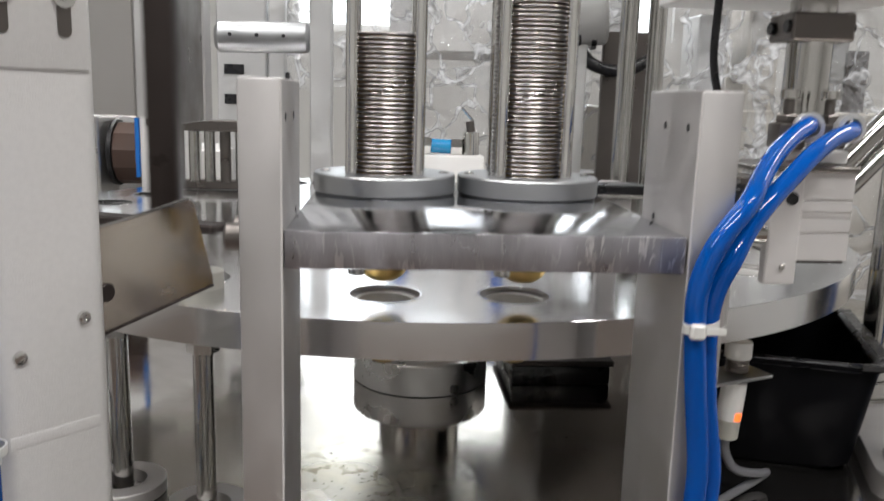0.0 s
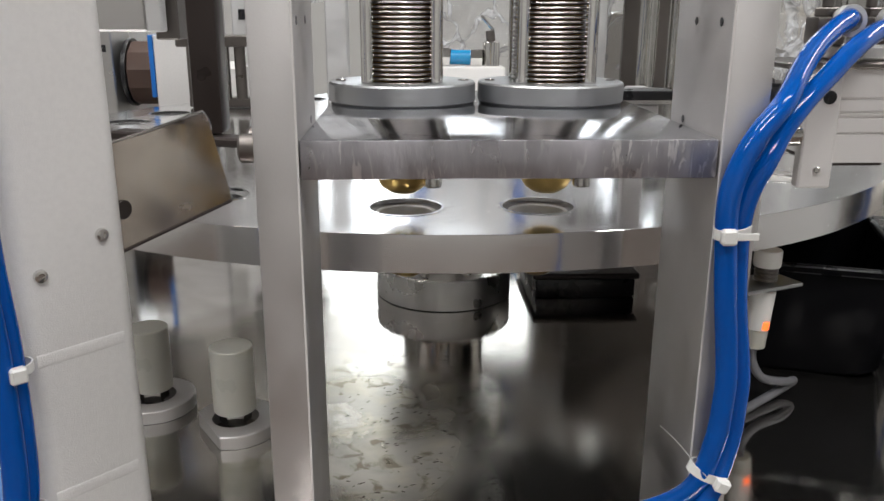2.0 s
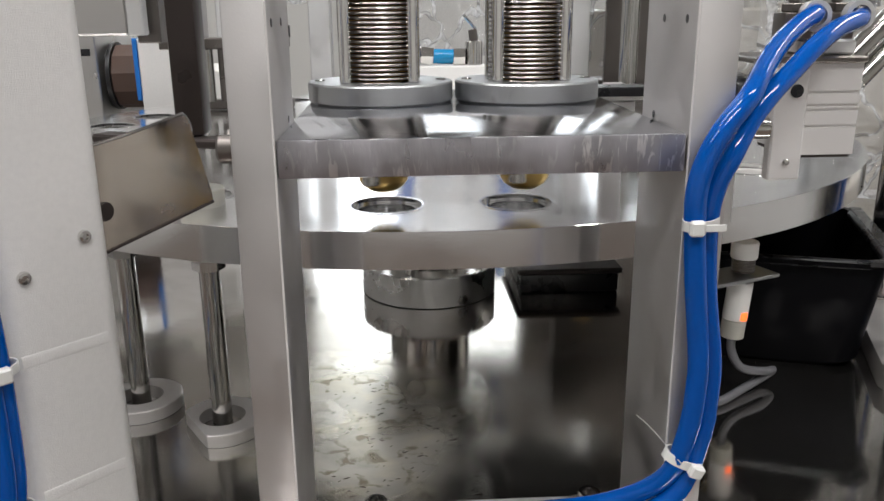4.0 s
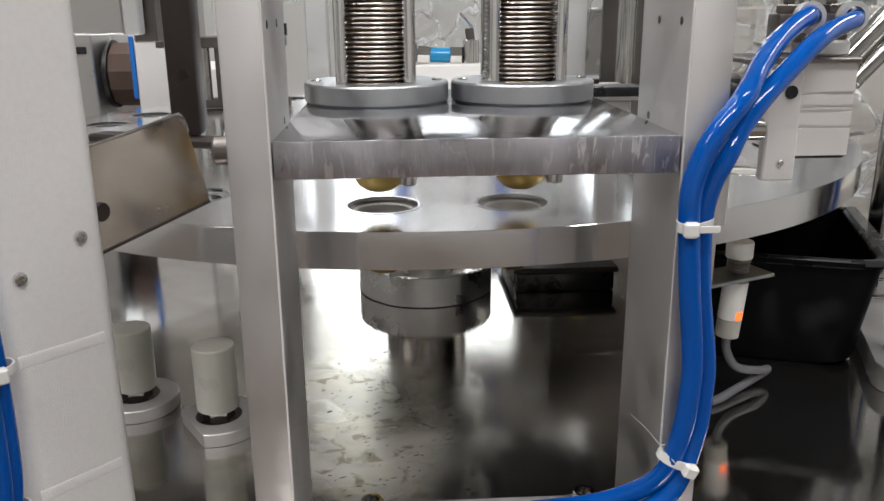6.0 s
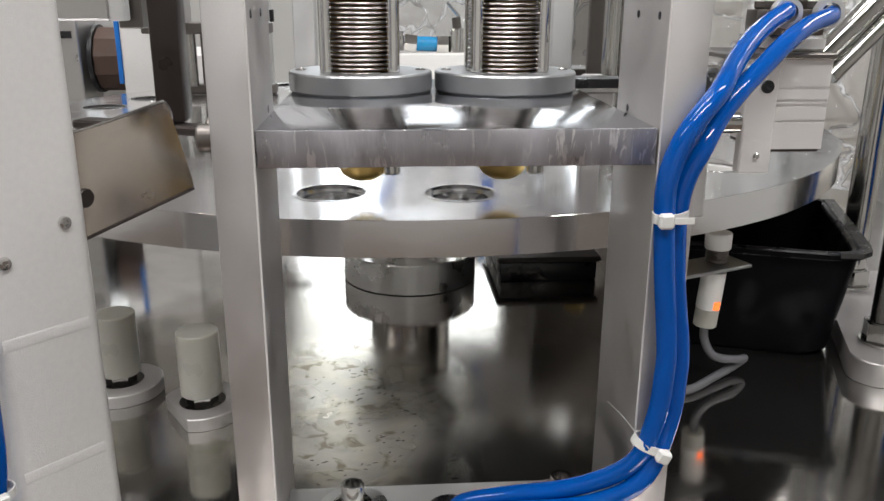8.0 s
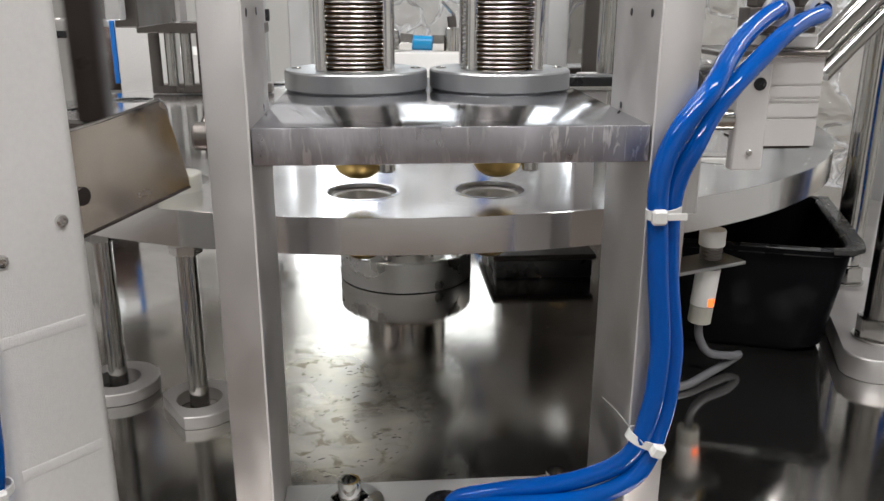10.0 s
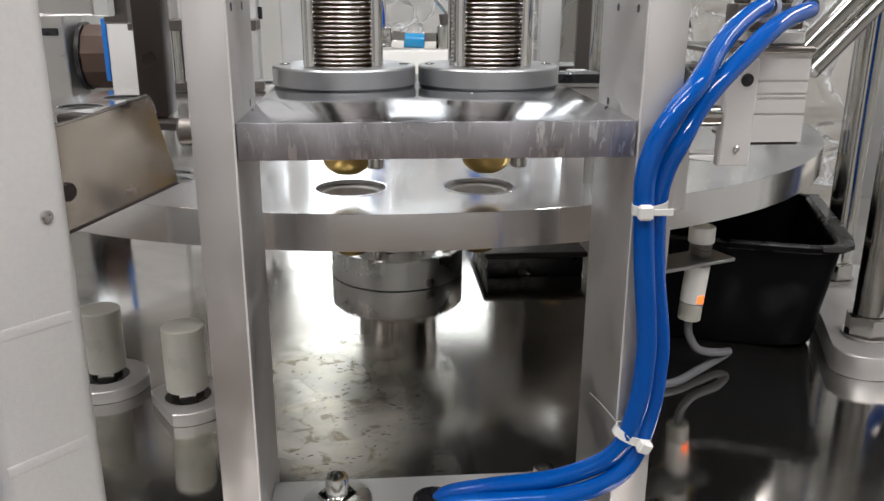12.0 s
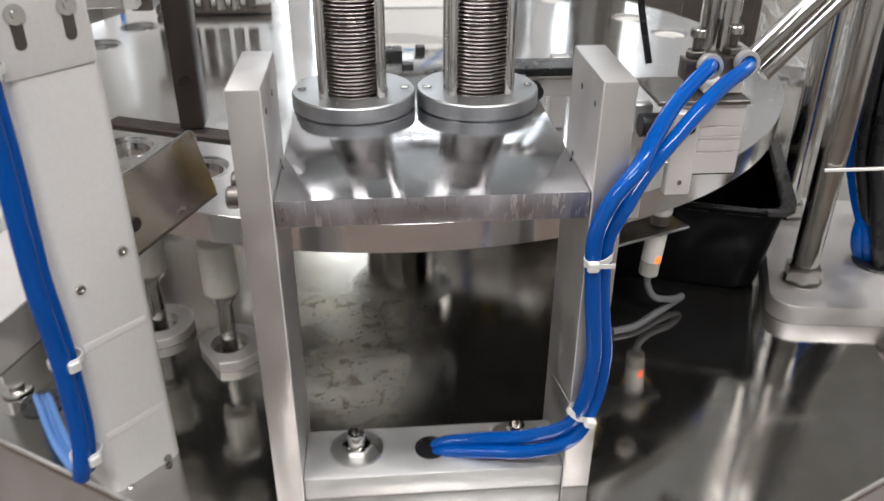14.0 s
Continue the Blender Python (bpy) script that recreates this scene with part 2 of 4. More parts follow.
def deck_nodes(m):
    """Soft dull patches, scratches and one dried coffee stain on the polished sheet."""
    nt = m.node_tree
    b = nt.nodes["Principled BSDF"]
    tc = nt.nodes.new("ShaderNodeTexCoord")

    def noise_tex(scale, detail, distortion=0.3):
        n = nt.nodes.new("ShaderNodeTexNoise")
        n.inputs["Scale"].default_value, n.inputs["Detail"].default_value, n.inputs["Distortion"].default_value = scale, detail, distortion
        nt.links.new(tc.outputs["Object"], n.inputs["Vector"])
        return n.outputs[0]

    def span(value, a, b_, c, d):
        r = nt.nodes.new("ShaderNodeMapRange")
        r.interpolation_type = "SMOOTHSTEP"
        for k, v in zip((1, 2, 3, 4), (a, b_, c, d)):
            r.inputs[k].default_value = v
        nt.links.new(value, r.inputs[0])
        return r.outputs[0]

    def times(p, q):
        n = nt.nodes.new("ShaderNodeMath")
        n.operation = "MULTIPLY"
        nt.links.new(p, n.inputs[0])
        nt.links.new(q, n.inputs[1])
        return n.outputs[0]

    def blend(f, p, q):
        n = nt.nodes.new("ShaderNodeMix")
        n.data_type = "RGBA"
        nt.links.new(f, n.inputs[0])
        for k, v in ((6, p), (7, q)):
            if isinstance(v, tuple):
                n.inputs[k].default_value = (*v, 1)
            else:
                nt.links.new(v, n.inputs[k])
        return n.outputs[2]

    # the stain: an oval of dried splashes, given from the deck's origin
    oval = nt.nodes.new("ShaderNodeMapping")
    oval.inputs["Location"].default_value = (0.068 * U / 0.75, 0.372 * U, 0)
    oval.inputs["Scale"].default_value = (1 / 0.75, 1, 1)
    nt.links.new(tc.outputs["Object"], oval.inputs["Vector"])
    d = nt.nodes.new("ShaderNodeVectorMath")
    d.operation = "LENGTH"
    nt.links.new(oval.outputs[0], d.inputs[0])
    coarse = noise_tex(16, 6, 0.5)
    patch = noise_tex(30, 5, 0.9)
    fine = noise_tex(75, 8, 0.6)
    area = times(span(d.outputs["Value"], 0.05, 0.125, 1, 0), span(coarse, 0.25, 0.7, 0.35, 1))
    crust = times(area, span(patch, 0.45, 0.66, 0, 1))
    blot = times(area, span(fine, 0.55, 0.66, 0, 1))
    dull = span(coarse, 0.3, 0.75, 0.06, 0.13)
    rough = nt.nodes.new("ShaderNodeMath")
    rough.operation = "MULTIPLY_ADD"
    nt.links.new(area, rough.inputs[0])
    rough.inputs[1].default_value = 0.14
    nt.links.new(dull, rough.inputs[2])
    nt.links.new(rough.outputs[0], b.inputs["Roughness"])
    clean = blend(span(coarse, 0.35, 0.7, 0, 1), (0.57, 0.56, 0.545), (0.46, 0.44, 0.415))
    dusty = blend(area, clean, (0.70, 0.68, 0.62))
    crusted = blend(crust, dusty, (0.76, 0.72, 0.60))
    nt.links.new(blend(blot, crusted, (0.30, 0.27, 0.19)), b.inputs["Base Color"])
    nt.links.new(span(area, 0, 1, 0.985, 0.62), b.inputs["Metallic"])


deck_nodes(M["deck"])

# ---- mesh helpers ----
ORIGIN = {}


def P(x, y, z, rx=0, ry=0, rz=0):
    return pose(U * x, U * y, U * z, rx, ry, rz)


def thing(name, x, y, z, label, category, group="", kind="", rz=0.0):
    ob = new(name)
    ob.empty_display_size = 0.02
    ob.matrix_world = P(x, y, z, 0, 0, rz)
    ORIGIN[ob] = (Vector((x, y, z)), rz)
    return tagged(ob, label, category, group, kind)


def link(name, bm, material, angle=35.0):
    bmesh.ops.recalc_face_normals(bm, faces=bm.faces)
    bmesh.ops.scale(bm, vec=(U, U, U), verts=bm.verts)
    me = bpy.data.meshes.new(name)
    bm.to_mesh(me)
    bm.free()
    me.shade_smooth()
    me.set_sharp_from_angle(angle=radians(angle))
    me.materials.append(M[material])
    return new(name, me)


def part(name, bm, material, parent, label="", local=False, angle=35.0):
    """Links bm as one mesh under parent; world drawing units unless local."""
    if not local and parent in ORIGIN:
        o, rz = ORIGIN[parent]
        bmesh.ops.transform(bm, matrix=Matrix.Rotation(radians(-rz), 4, "Z") @ Matrix.Translation(-o), verts=bm.verts)
    ob = link(name, bm, material, angle)
    ob.parent = parent
    ORIGIN[ob] = ORIGIN.get(parent, (Vector(), 0.0))
    return tagged(ob, label)


def single(name, bm, material, label, category, x=0, y=0, z=0, group="", kind="", angle=35.0):
    bmesh.ops.translate(bm, vec=(-x, -y, -z), verts=bm.verts)
    ob = link(name, bm, material, angle)
    ob.location = (U * x, U * y, U * z)
    return tagged(ob, label, category, group, kind)


def B():
    return bmesh.new()


def box(bm, x0, x1, y0, y1, z0, z1, bevel=0.0008, m=None, seg=1):
    r = bmesh.ops.create_cube(bm, size=1)
    vs = r["verts"]
    bmesh.ops.scale(bm, vec=(x1 - x0, y1 - y0, z1 - z0), verts=vs)
    bmesh.ops.translate(bm, vec=((x0 + x1) / 2, (y0 + y1) / 2, (z0 + z1) / 2), verts=vs)
    if bevel:
        es = list({e for v in vs for e in v.link_edges})
        g = bmesh.ops.bevel(bm, geom=es, offset=bevel, segments=seg, affect="EDGES", profile=0.5)
        vs = list({v for f in g["faces"] for v in f.verts} | {v for v in vs if v.is_valid})
    if m is not None:
        bmesh.ops.transform(bm, matrix=m, verts=vs)
    return bm


def lathe(bm, profile, seg=32, m=None, closed=False):
    """Turns (radius, height) pairs about the z axis."""
    rings, made = [], []
    for r, z in profile:
        if r < 1e-6:
            v = bm.verts.new((0, 0, z))
            rings.append([v])
            made.append(v)
        else:
            ring = [bm.verts.new((r * math.cos(2 * math.pi * i / seg), r * math.sin(2 * math.pi * i / seg), z)) for i in range(seg)]
            rings.append(ring)
            made += ring
    pairs = list(zip(rings, rings[1:])) + ([(rings[-1], rings[0])] if closed else [])
    for a, b in pairs:
        for i in range(seg):
            j = (i + 1) % seg
            if len(a) == 1 and len(b) == 1:
                continue
            if len(a) == 1:
                bm.faces.new((a[0], b[i], b[j]))
            elif len(b) == 1:
                bm.faces.new((a[i], a[j], b[0]))
            else:
                bm.faces.new((a[i], a[j], b[j], b[i]))
    if m is not None:
        bmesh.ops.transform(bm, matrix=m, verts=made)
    return bm


def rod(bm, r, a, b, seg=24, bevel=0.0006):
    """A bevelled bar from a to b."""
    a, b = Vector(a), Vector(b)
    n = (b - a).length
    m = Matrix.Translation(a) @ (b - a).to_track_quat("Z", "Y").to_matrix().to_4x4()
    return lathe(bm, [(0, 0), (r - bevel, 0), (r, bevel), (r, n - bevel), (r - bevel, n), (0, n)], seg, m)


def smooth_path(points, steps=8):
    pts = [Vector(p) for p in points]
    pts = [2 * pts[0] - pts[1]] + pts + [2 * pts[-1] - pts[-2]]
    out = []
    for i in range(1, len(pts) - 2):
        a, b, c, d = pts[i - 1:i + 3]
        for k in range(steps):
            t = k / steps
            out.append(0.5 * (2 * b + (c - a) * t + (2 * a - 5 * b + 4 * c - d) * t * t + (3 * b - a - 3 * c + d) * t ** 3))
    return out + [pts[-2]]


def hose(bm, points, r, seg=14, steps=8):
    path = smooth_path(points, steps)
    side = None
    rings = []
    for i, p in enumerate(path):
        d = (path[min(i + 1, len(path) - 1)] - path[max(i - 1, 0)]).normalized()
        side = (side or d.orthogonal())
        side = (side - d * side.dot(d)).normalized()
        up = d.cross(side)
        rings.append([bm.verts.new(p + r * (math.cos(2 * math.pi * k / seg) * side + math.sin(2 * math.pi * k / seg) * up)) for k in range(seg)])
    for a, b in zip(rings, rings[1:]):
        for k in range(seg):
            bm.faces.new((a[k], a[(k + 1) % seg], b[(k + 1) % seg], b[k]))
    bm.faces.new(rings[0])
    bm.faces.new(rings[-1])
    return bm


def prism(bm, poly, z0, z1, m=None):
    lo = [bm.verts.new((x, y, z0)) for x, y in poly]
    hi = [bm.verts.new((x, y, z1)) for x, y in poly]
    bm.faces.new(lo)
    bm.faces.new(hi)
    for i in range(len(poly)):
        j = (i + 1) % len(poly)
        bm.faces.new((lo[i], lo[j], hi[j], hi[i]))
    if m is not None:
        bmesh.ops.transform(bm, matrix=m, verts=lo + hi)
    return bm


def hexnut(bm, r, x, y, z0, z1, turn=0.2):
    poly = [(x + r * math.cos(turn + i * math.pi / 3), y + r * math.sin(turn + i * math.pi / 3)) for i in range(6)]
    prism(bm, poly, z0, z1)
    return lathe(bm, [(r * 0.84, z1), (r * 0.84, z1 + r * 0.08), (0, z1 + r * 0.08)], 20, Matrix.Translation((x, y, 0)))


# ---- the hall ----
CX, CY, DZ = -0.008, 0.970, 0.1775
DISC_R, HOLE_R = 0.459, 0.386
bm = box(B(), -5.5, 5.5, -5, 6, -1.45, -1.35, 0)
single("floor", bm, "floor", "brown epoxy factory floor under the machine", "floor", 0, 0, -1.4, kind="structure")
WX0, WX1, WZ0, WZ1 = -0.75, 2.0, 0.75, 3.1
k = B()
for x0, x1, z0, z1 in ((-5.5, WX0, -1.45, 3.4), (WX1, 5.5, -1.45, 3.4), (WX0, WX1, -1.45, WZ0), (WX0, WX1, WZ1, 3.4)):
    box(k, x0, x1, 6, 6.2, z0, z1, 0)
single("wall_north", k, "wall", "plain white factory hall wall with a window", "wall", 0, 6.1, 0, kind="structure")
for nm, a in (("wall_south", (-5.5, 5.5, -5.2, -5)), ("wall_west", (-5.7, -5.5, -5.2, 6.2)), ("wall_east", (5.5, 5.7, -5.2, 6.2))):
    bm = box(B(), *a, -1.45, 3.4, 0)
    single(nm, bm, "wall", "plain white factory hall wall", "wall", (a[0] + a[1]) / 2, (a[2] + a[3]) / 2, 0, kind="structure")
t = thing("window_1", (WX0 + WX1) / 2, 6.1, WZ0, "wide factory window full of daylight", "window", kind="structure")
for x in (WX0 + 0.03, 0.14, 1.08, WX1 - 0.03):
    part("window_frame", box(B(), x - 0.03, x + 0.03, 6.05, 6.12, WZ0, WZ1, 0.004), "white", t)
for z in (WZ0 + 0.03, WZ1 - 0.03):
    part("window_frame", box(B(), WX0 + 0.06, WX1 - 0.06, 6.052, 6.118, z - 0.03, z + 0.03, 0.004), "white", t)
single("backdrop", box(B(), WX0 - 0.4, WX1 + 0.4, 6.5, 6.52, WZ0 - 0.4, WZ1 + 0.3, 0), "sky", "bright overcast daylight outside the window", "backdrop", 0.6, 6.5, 2, kind="structure")
single("ceiling", box(B(), -5.7, 5.7, -5.2, 6.2, 3.4, 3.5, 0), "grey", "dark grey factory hall ceiling", "ceiling", 0, 0, 3.4, kind="structure")
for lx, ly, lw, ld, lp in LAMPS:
    t = thing("assumed_ceiling_light", lx / U, ly / U, 3.3, "long white ceiling light, switched on, unseen and added as fill", "ceiling light", "ceiling lights")
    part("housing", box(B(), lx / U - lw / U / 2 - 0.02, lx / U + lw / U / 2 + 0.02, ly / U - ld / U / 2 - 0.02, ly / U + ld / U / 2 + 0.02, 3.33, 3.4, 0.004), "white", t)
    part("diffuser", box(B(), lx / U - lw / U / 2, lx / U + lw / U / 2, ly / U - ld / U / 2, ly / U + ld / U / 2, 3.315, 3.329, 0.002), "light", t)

# ---- deck, column, turntable ----
# The tongue at the back is added, unseen, to mirror window light.
DECK = [(0.0377, 0.2506), (0.70, 0.554), (0.76, 1.30), (0.35, 1.62), (0.21, 1.62), (0.21, 1.84), (-0.25, 1.84), (-0.25, 1.62), (-0.40, 1.62), (-0.78, 1.20), (-0.70, 0.708)]
deck = single("machine_deck", prism(B(), DECK, -0.012, 0), "deck", "polished stainless steel machine deck, scratched and stained", "machine deck", CX, CY, 0)
ORIGIN[deck] = (Vector((CX, CY, 0)), 0.0)
for i in range(len(DECK)):
    (x0, y0), (x1, y1) = DECK[i], DECK[(i + 1) % len(DECK)]
    part("edge_trim", rod(B(), 0.0022, (x0, y0, -0.0025), (x1, y1, -0.0025), 10, 0.0004), "post", deck, "bright rolled edge")
inner = [(CX + (x - CX) * 0.93, CY + (y - CY) * 0.93) for x, y in DECK]
single("machine_cabinet", prism(B(), inner, -1.35, -0.0125), "anod", "grey steel cabinet carrying the polished machine deck", "machine cabinet", CX, CY, -1.35)

t = thing("centre_column", CX, CY, 0, "steel column with a bolted flange on the deck, carrying the turntable", "machine column")
HY = CY - 0.048
at = Matrix.Translation((CX, HY, 0))
part("base_flange", lathe(B(), [(0, 0.0004), (0.075, 0.0004), (0.076, 0.001), (0.076, 0.033), (0.0748, 0.0345), (0, 0.0345)], 64, at), "turned", t)
part("shaft", rod(B(), 0.046, (CX, HY, 0.0346), (CX, HY, 0.1524), 48), "chrome", t)
part("top_flange", lathe(B(), [(0.0465, 0.13), (0.068, 0.13), (0.069, 0.131), (0.069, 0.1515), (0.0465, 0.1515)], 64, at), "turned", t)
for i in range(8):
    a = math.radians(22.5 + 45 * i)
    hx, hy = CX + 0.061 * math.cos(a), HY + 0.061 * math.sin(a)
    part("bolt", rod(B(), 0.006, (hx, hy, 0.0346), (hx, hy, 0.043), 12), "chrome", t)

# Black box stands in for a dark reflection on the deck.
t = thing("reflection_box", 0.15, 0.94, 0, "low black box standing in for a dark reflection under the turntable", "drive box")
part("case", box(B(), 0.094, 0.206, 0.888, 1.02, 0.0004, 0.022, 0.003, seg=2), "black", t)
part("lid", box(B(), 0.090, 0.210, 0.884, 1.024, 0.0224, 0.029, 0.002), "blackened", t)

STATIONS, HALF, OFF = 10, 6.9, 0.7
HOLES = [s * 36 + sgn * HALF + OFF for s in range(STATIONS) for sgn in (-1, 1)]


def hole_xy(a, r=HOLE_R):
    a = math.radians(a - 90)
    return r * math.cos(a), r * math.sin(a)


def build_turntable():
    bm = B()
    n = 144

    def ring(r, z, cx=0.0, cy=0.0, seg=n):
        return [bm.verts.new((cx + r * math.cos(2 * math.pi * i / seg), cy + r * math.sin(2 * math.pi * i / seg), z)) for i in range(seg)]

    def loop(vs):
        return [bm.edges.new((vs[i], vs[(i + 1) % len(vs)])) for i in range(len(vs))]

    def skirt(a, b):
        for i in range(len(a)):
            j = (i + 1) % len(a)
            bm.faces.new((a[i], a[j], b[j], b[i]))

    o1, o2, o3, o4 = ring(DISC_R - 0.0002, 0), ring(DISC_R, -0.0002), ring(DISC_R, -0.0248), ring(DISC_R - 0.0002, -0.025)
    top, bottom = loop(o1), loop(o4)
    for a in HOLES:
        x, y = hole_xy(a)
        c = [ring(r, z, x, y, 32) for r, z in ((0.0266, 0), (0.0258, -0.0008), (0.0256, -0.0038), (0.0208, -0.0038), (0.0206, -0.025))]
        top += loop(c[0])
        bottom += loop(c[-1])
        for p, q in zip(c, c[1:]):
            skirt(p, q)
    bmesh.ops.triangle_fill(bm, edges=top, use_beauty=True, use_dissolve=False)
    bmesh.ops.triangle_fill(bm, edges=bottom, use_beauty=True, use_dissolve=False)
    skirt(o1, o2), skirt(o2, o3), skirt(o3, o4)
    ob = link("turntable", bm, "disc", 30)
    ob.data.materials.append(M["under"])
    for f in ob.data.polygons:
        if f.normal.z < -0.9 and f.center.z < -0.02 * U:
            f.material_index = 1
    return tagged(ob, "large round aluminium turntable with pairs of capsule holes", "turntable")


turntable = build_turntable()
ORIGIN[turntable] = (Vector(), 0.0)
insert = None
for a in HOLES:
    x, y = hole_xy(a)
    if insert is None:
        k = lathe(B(), [(0.0255, -0.0040), (0.0255, 0.0003), (0.0264, 0.0005), (0.0278, 0.0004), (0.0279, 0.0001), (0.0250, 0.0000), (0.0250, -0.0036)], 32)
        insert = part("hole_ring", k, "disc", turntable, "bright turned ring", local=True)
        insert.location = (U * x, U * y, 0)
    else:
        o = new("hole_ring", insert.data)
        o.parent = turntable
        o.location = (U * x, U * y, 0)


def capsule_parts(owner):
    k = lathe(B(), [(0.0215, -0.0011), (0.0196, -0.0014), (0.0190, -0.003), (0.0172, -0.030), (0.0166, -0.0375), (0.0140, -0.0415), (0.0085, -0.0450), (0.0, -0.046)], 28)
    part("body", k, "gold", owner, "gold lacquered aluminium body", local=True)
    k = lathe(B(), [(0.0246, 0.0008), (0.0254, 0.0004), (0.0257, -0.0002), (0.0254, -0.0008), (0.0246, -0.0012), (0.0210, -0.0009), (0.0210, 0.0002)], 28, closed=True)
    part("rim", k, "silver", owner, "bare aluminium rim", local=True)
    k = lathe(B(), [(0.0211, 0.0004), (0.0190, -0.0004), (0.0182, -0.003), (0.0164, -0.030), (0.0148, -0.0375), (0.0, -0.0420)], 28)
    part("lining", k, "liner", owner, "dull aluminium inside", local=True)


capsule = thing("coffee_capsule", 0, 0, 0, "gold coffee capsule with a silver rim, empty, in a turntable hole", "coffee capsule", "capsules in the turntable")
capsule_parts(capsule)

# ---- magazine ----
PT, PB = 0.2520, 0.2333
t = thing("magazine_plate", 0, 0.405, PB, "thick milled aluminium plate between the two posts, smeared and scratched", "machine plate")
slab = part("slab", box(B(), -0.0978, 0.0975, 0.405, 0.645, PB, PT, 0.0012, seg=2), "plate", t)
slab.data.materials.append(M["sawn"])
for f in slab.data.polygons:
    if abs(f.normal.z) < 0.8:
        f.material_index = 1
MAG = ((-0.0512, 0.576), (0.0462, 0.576))
for mx, my in MAG:
    t = thing("capsule_magazine", mx, my, PT, "round grey flange with four guide rods holding a capsule stack", "capsule magazine", "capsule magazines")
    m = Matrix.Translation((mx, my, 0))
    part("flange", lathe(B(), [(0.0265, PT), (0.0465, PT), (0.0478, PT + 0.0012), (0.0478, PT + 0.0117), (0.0468, PT + 0.0129), (0.0265, PT + 0.0129)], 64, m, closed=True), "flange", t)
    for sx in (-1, 1):
        for sy in (-1, 1):
            part("guide_rod", rod(B(), 0.0042, (mx + sx * 0.0215, my + sy * 0.0215, PT + 0.0130), (mx + sx * 0.0215, my + sy * 0.0215, 0.62), 20), "chrome", t)
    for i in range(2):
        a = math.radians(180 * i)
        part("screw", lathe(B(), [(0.0012, PT + 0.0132), (0.003, PT + 0.0132), (0.0034, PT + 0.0137), (0.0034, PT + 0.0130)], 12, m @ Matrix.Translation((0.040 * math.cos(a), 0.040 * math.sin(a), 0))), "steel", t)
PITCH = 0.0029
for (mx, my), count in zip(MAG, (35, 46)):
    for i in range(count):
        c = copy_thing(capsule, P(mx, my, PT + 0.004 + PITCH * i, 0, 0, 17 * i))
        tagged(c, "gold coffee capsule with a silver rim, nested in a stack", "coffee capsule", "stacked capsules")

# ---- posts and base ----
for nm, x0, x1 in (("left", -0.1185, -0.0982), ("right", 0.0980, 0.1190)):
    t = thing("support_post", (x0 + x1) / 2, 0.45, 0, "flat upright post of blasted aluminium carrying the magazine plate", "support post", "support posts")
    bar = part("bar", box(B(), x0, x1, 0.4035, 0.482, 0, 0.3225, 0.0014, seg=2), "post", t)
    xf = x1 if nm == "left" else x0
    xe = x1 - 0.0004 if nm == "left" else x0 + 0.0004
    # Pale strip imitates the highlight along the post's chamfered edge.
    part("edge_highlight", rod(B(), 0.0006, (xe, 0.4039, 0.0005), (xe, 0.4039, 0.3215), 8, 0.0001), "cyl", bar, "pale strip imitating the edge highlight")
    for hy, hz in ((0.418, 0.3045), (0.452, 0.3045), (0.460, 0.2545)):
        part("screw_hole", rod(B(), 0.0021, (xf - 0.0001, hy, hz), (xf + (0.0003 if nm == "left" else -0.0003), hy, hz), 16, 0.0001), "black", bar, "small dark screw hole")
t = thing("base_block", 0, 0.43, 0, "aluminium foot block bolted to the deck between the posts", "base block")
part("block", box(B(), -0.098, 0.0978, 0.406, 0.459, 0, 0.0205, 0.0012, seg=2), "anod", t)
for bx in (-0.0585, 0.0665):
    m = Matrix.Translation((bx, 0.436, 0))
    washer = part("washer", lathe(B(), [(0, 0.0206), (0.0205, 0.0206), (0.0212, 0.0214), (0.0205, 0.0225), (0.012, 0.0228), (0, 0.0228)], 32, m), "turned", t, "wide steel washer")
    part("nut", lathe(B(), [(0, 0.0229), (0.0115, 0.0229), (0.0115, 0.0262), (0.0098, 0.0268), (0, 0.0268)], 6, m), "chrome", washer)
    part("clamp_screw", lathe(B(), [(0, 0.0269), (0.0068, 0.0269), (0.0068, 0.0368), (0.0062, 0.0378), (0.0045, 0.0378), (0.0043, 0.032), (0, 0.032)], 28, m), "chrome", washer, "bright hollow screw")

# ---- panel ----
u = Vector((0.69, 0.724, 0)).normalized()
nrm = Vector((0.724, -0.69, 0))
pa = Vector((-0.2425, 0.4215, 0))
pm = Matrix((( u.x, nrm.x, 0, pa.x), (u.y, nrm.y, 0, pa.y), (0, 0, 1, 0), (0, 0, 0, 1)))
W = 0.0575
t = thing("sensor_post_cover", pa.x, pa.y, 0, "light grey painted sheet cover, folded along its edges", "machine cover")
cover = part("cover_panel", box(B(), 0, W + 0.0036, -0.046, 0, -0.011, 0.62, 0.0085, pm, 6), "panel", t)
for z in (0.0545, 0.1345):
    ridge = [(0.0036 * math.cos(math.radians(a)), 0.00042 * math.sin(math.radians(a)) - 0.0001) for a in range(0, 181, 15)]
    part("weld_seam", prism(B(), ridge, 0.005, W - 0.005, pm @ Matrix(((0, 0, 1, 0), (0, 1, 0, 0), (1, 0, 0, z), (0, 0, 0, 1)))), "panel", cover)
upper = part("upper_panel", box(B(), -0.0004, W - 0.0012, -0.002, 0.0014, 0.3235, 0.619, 0.0010, pm, 2), "panel", t)
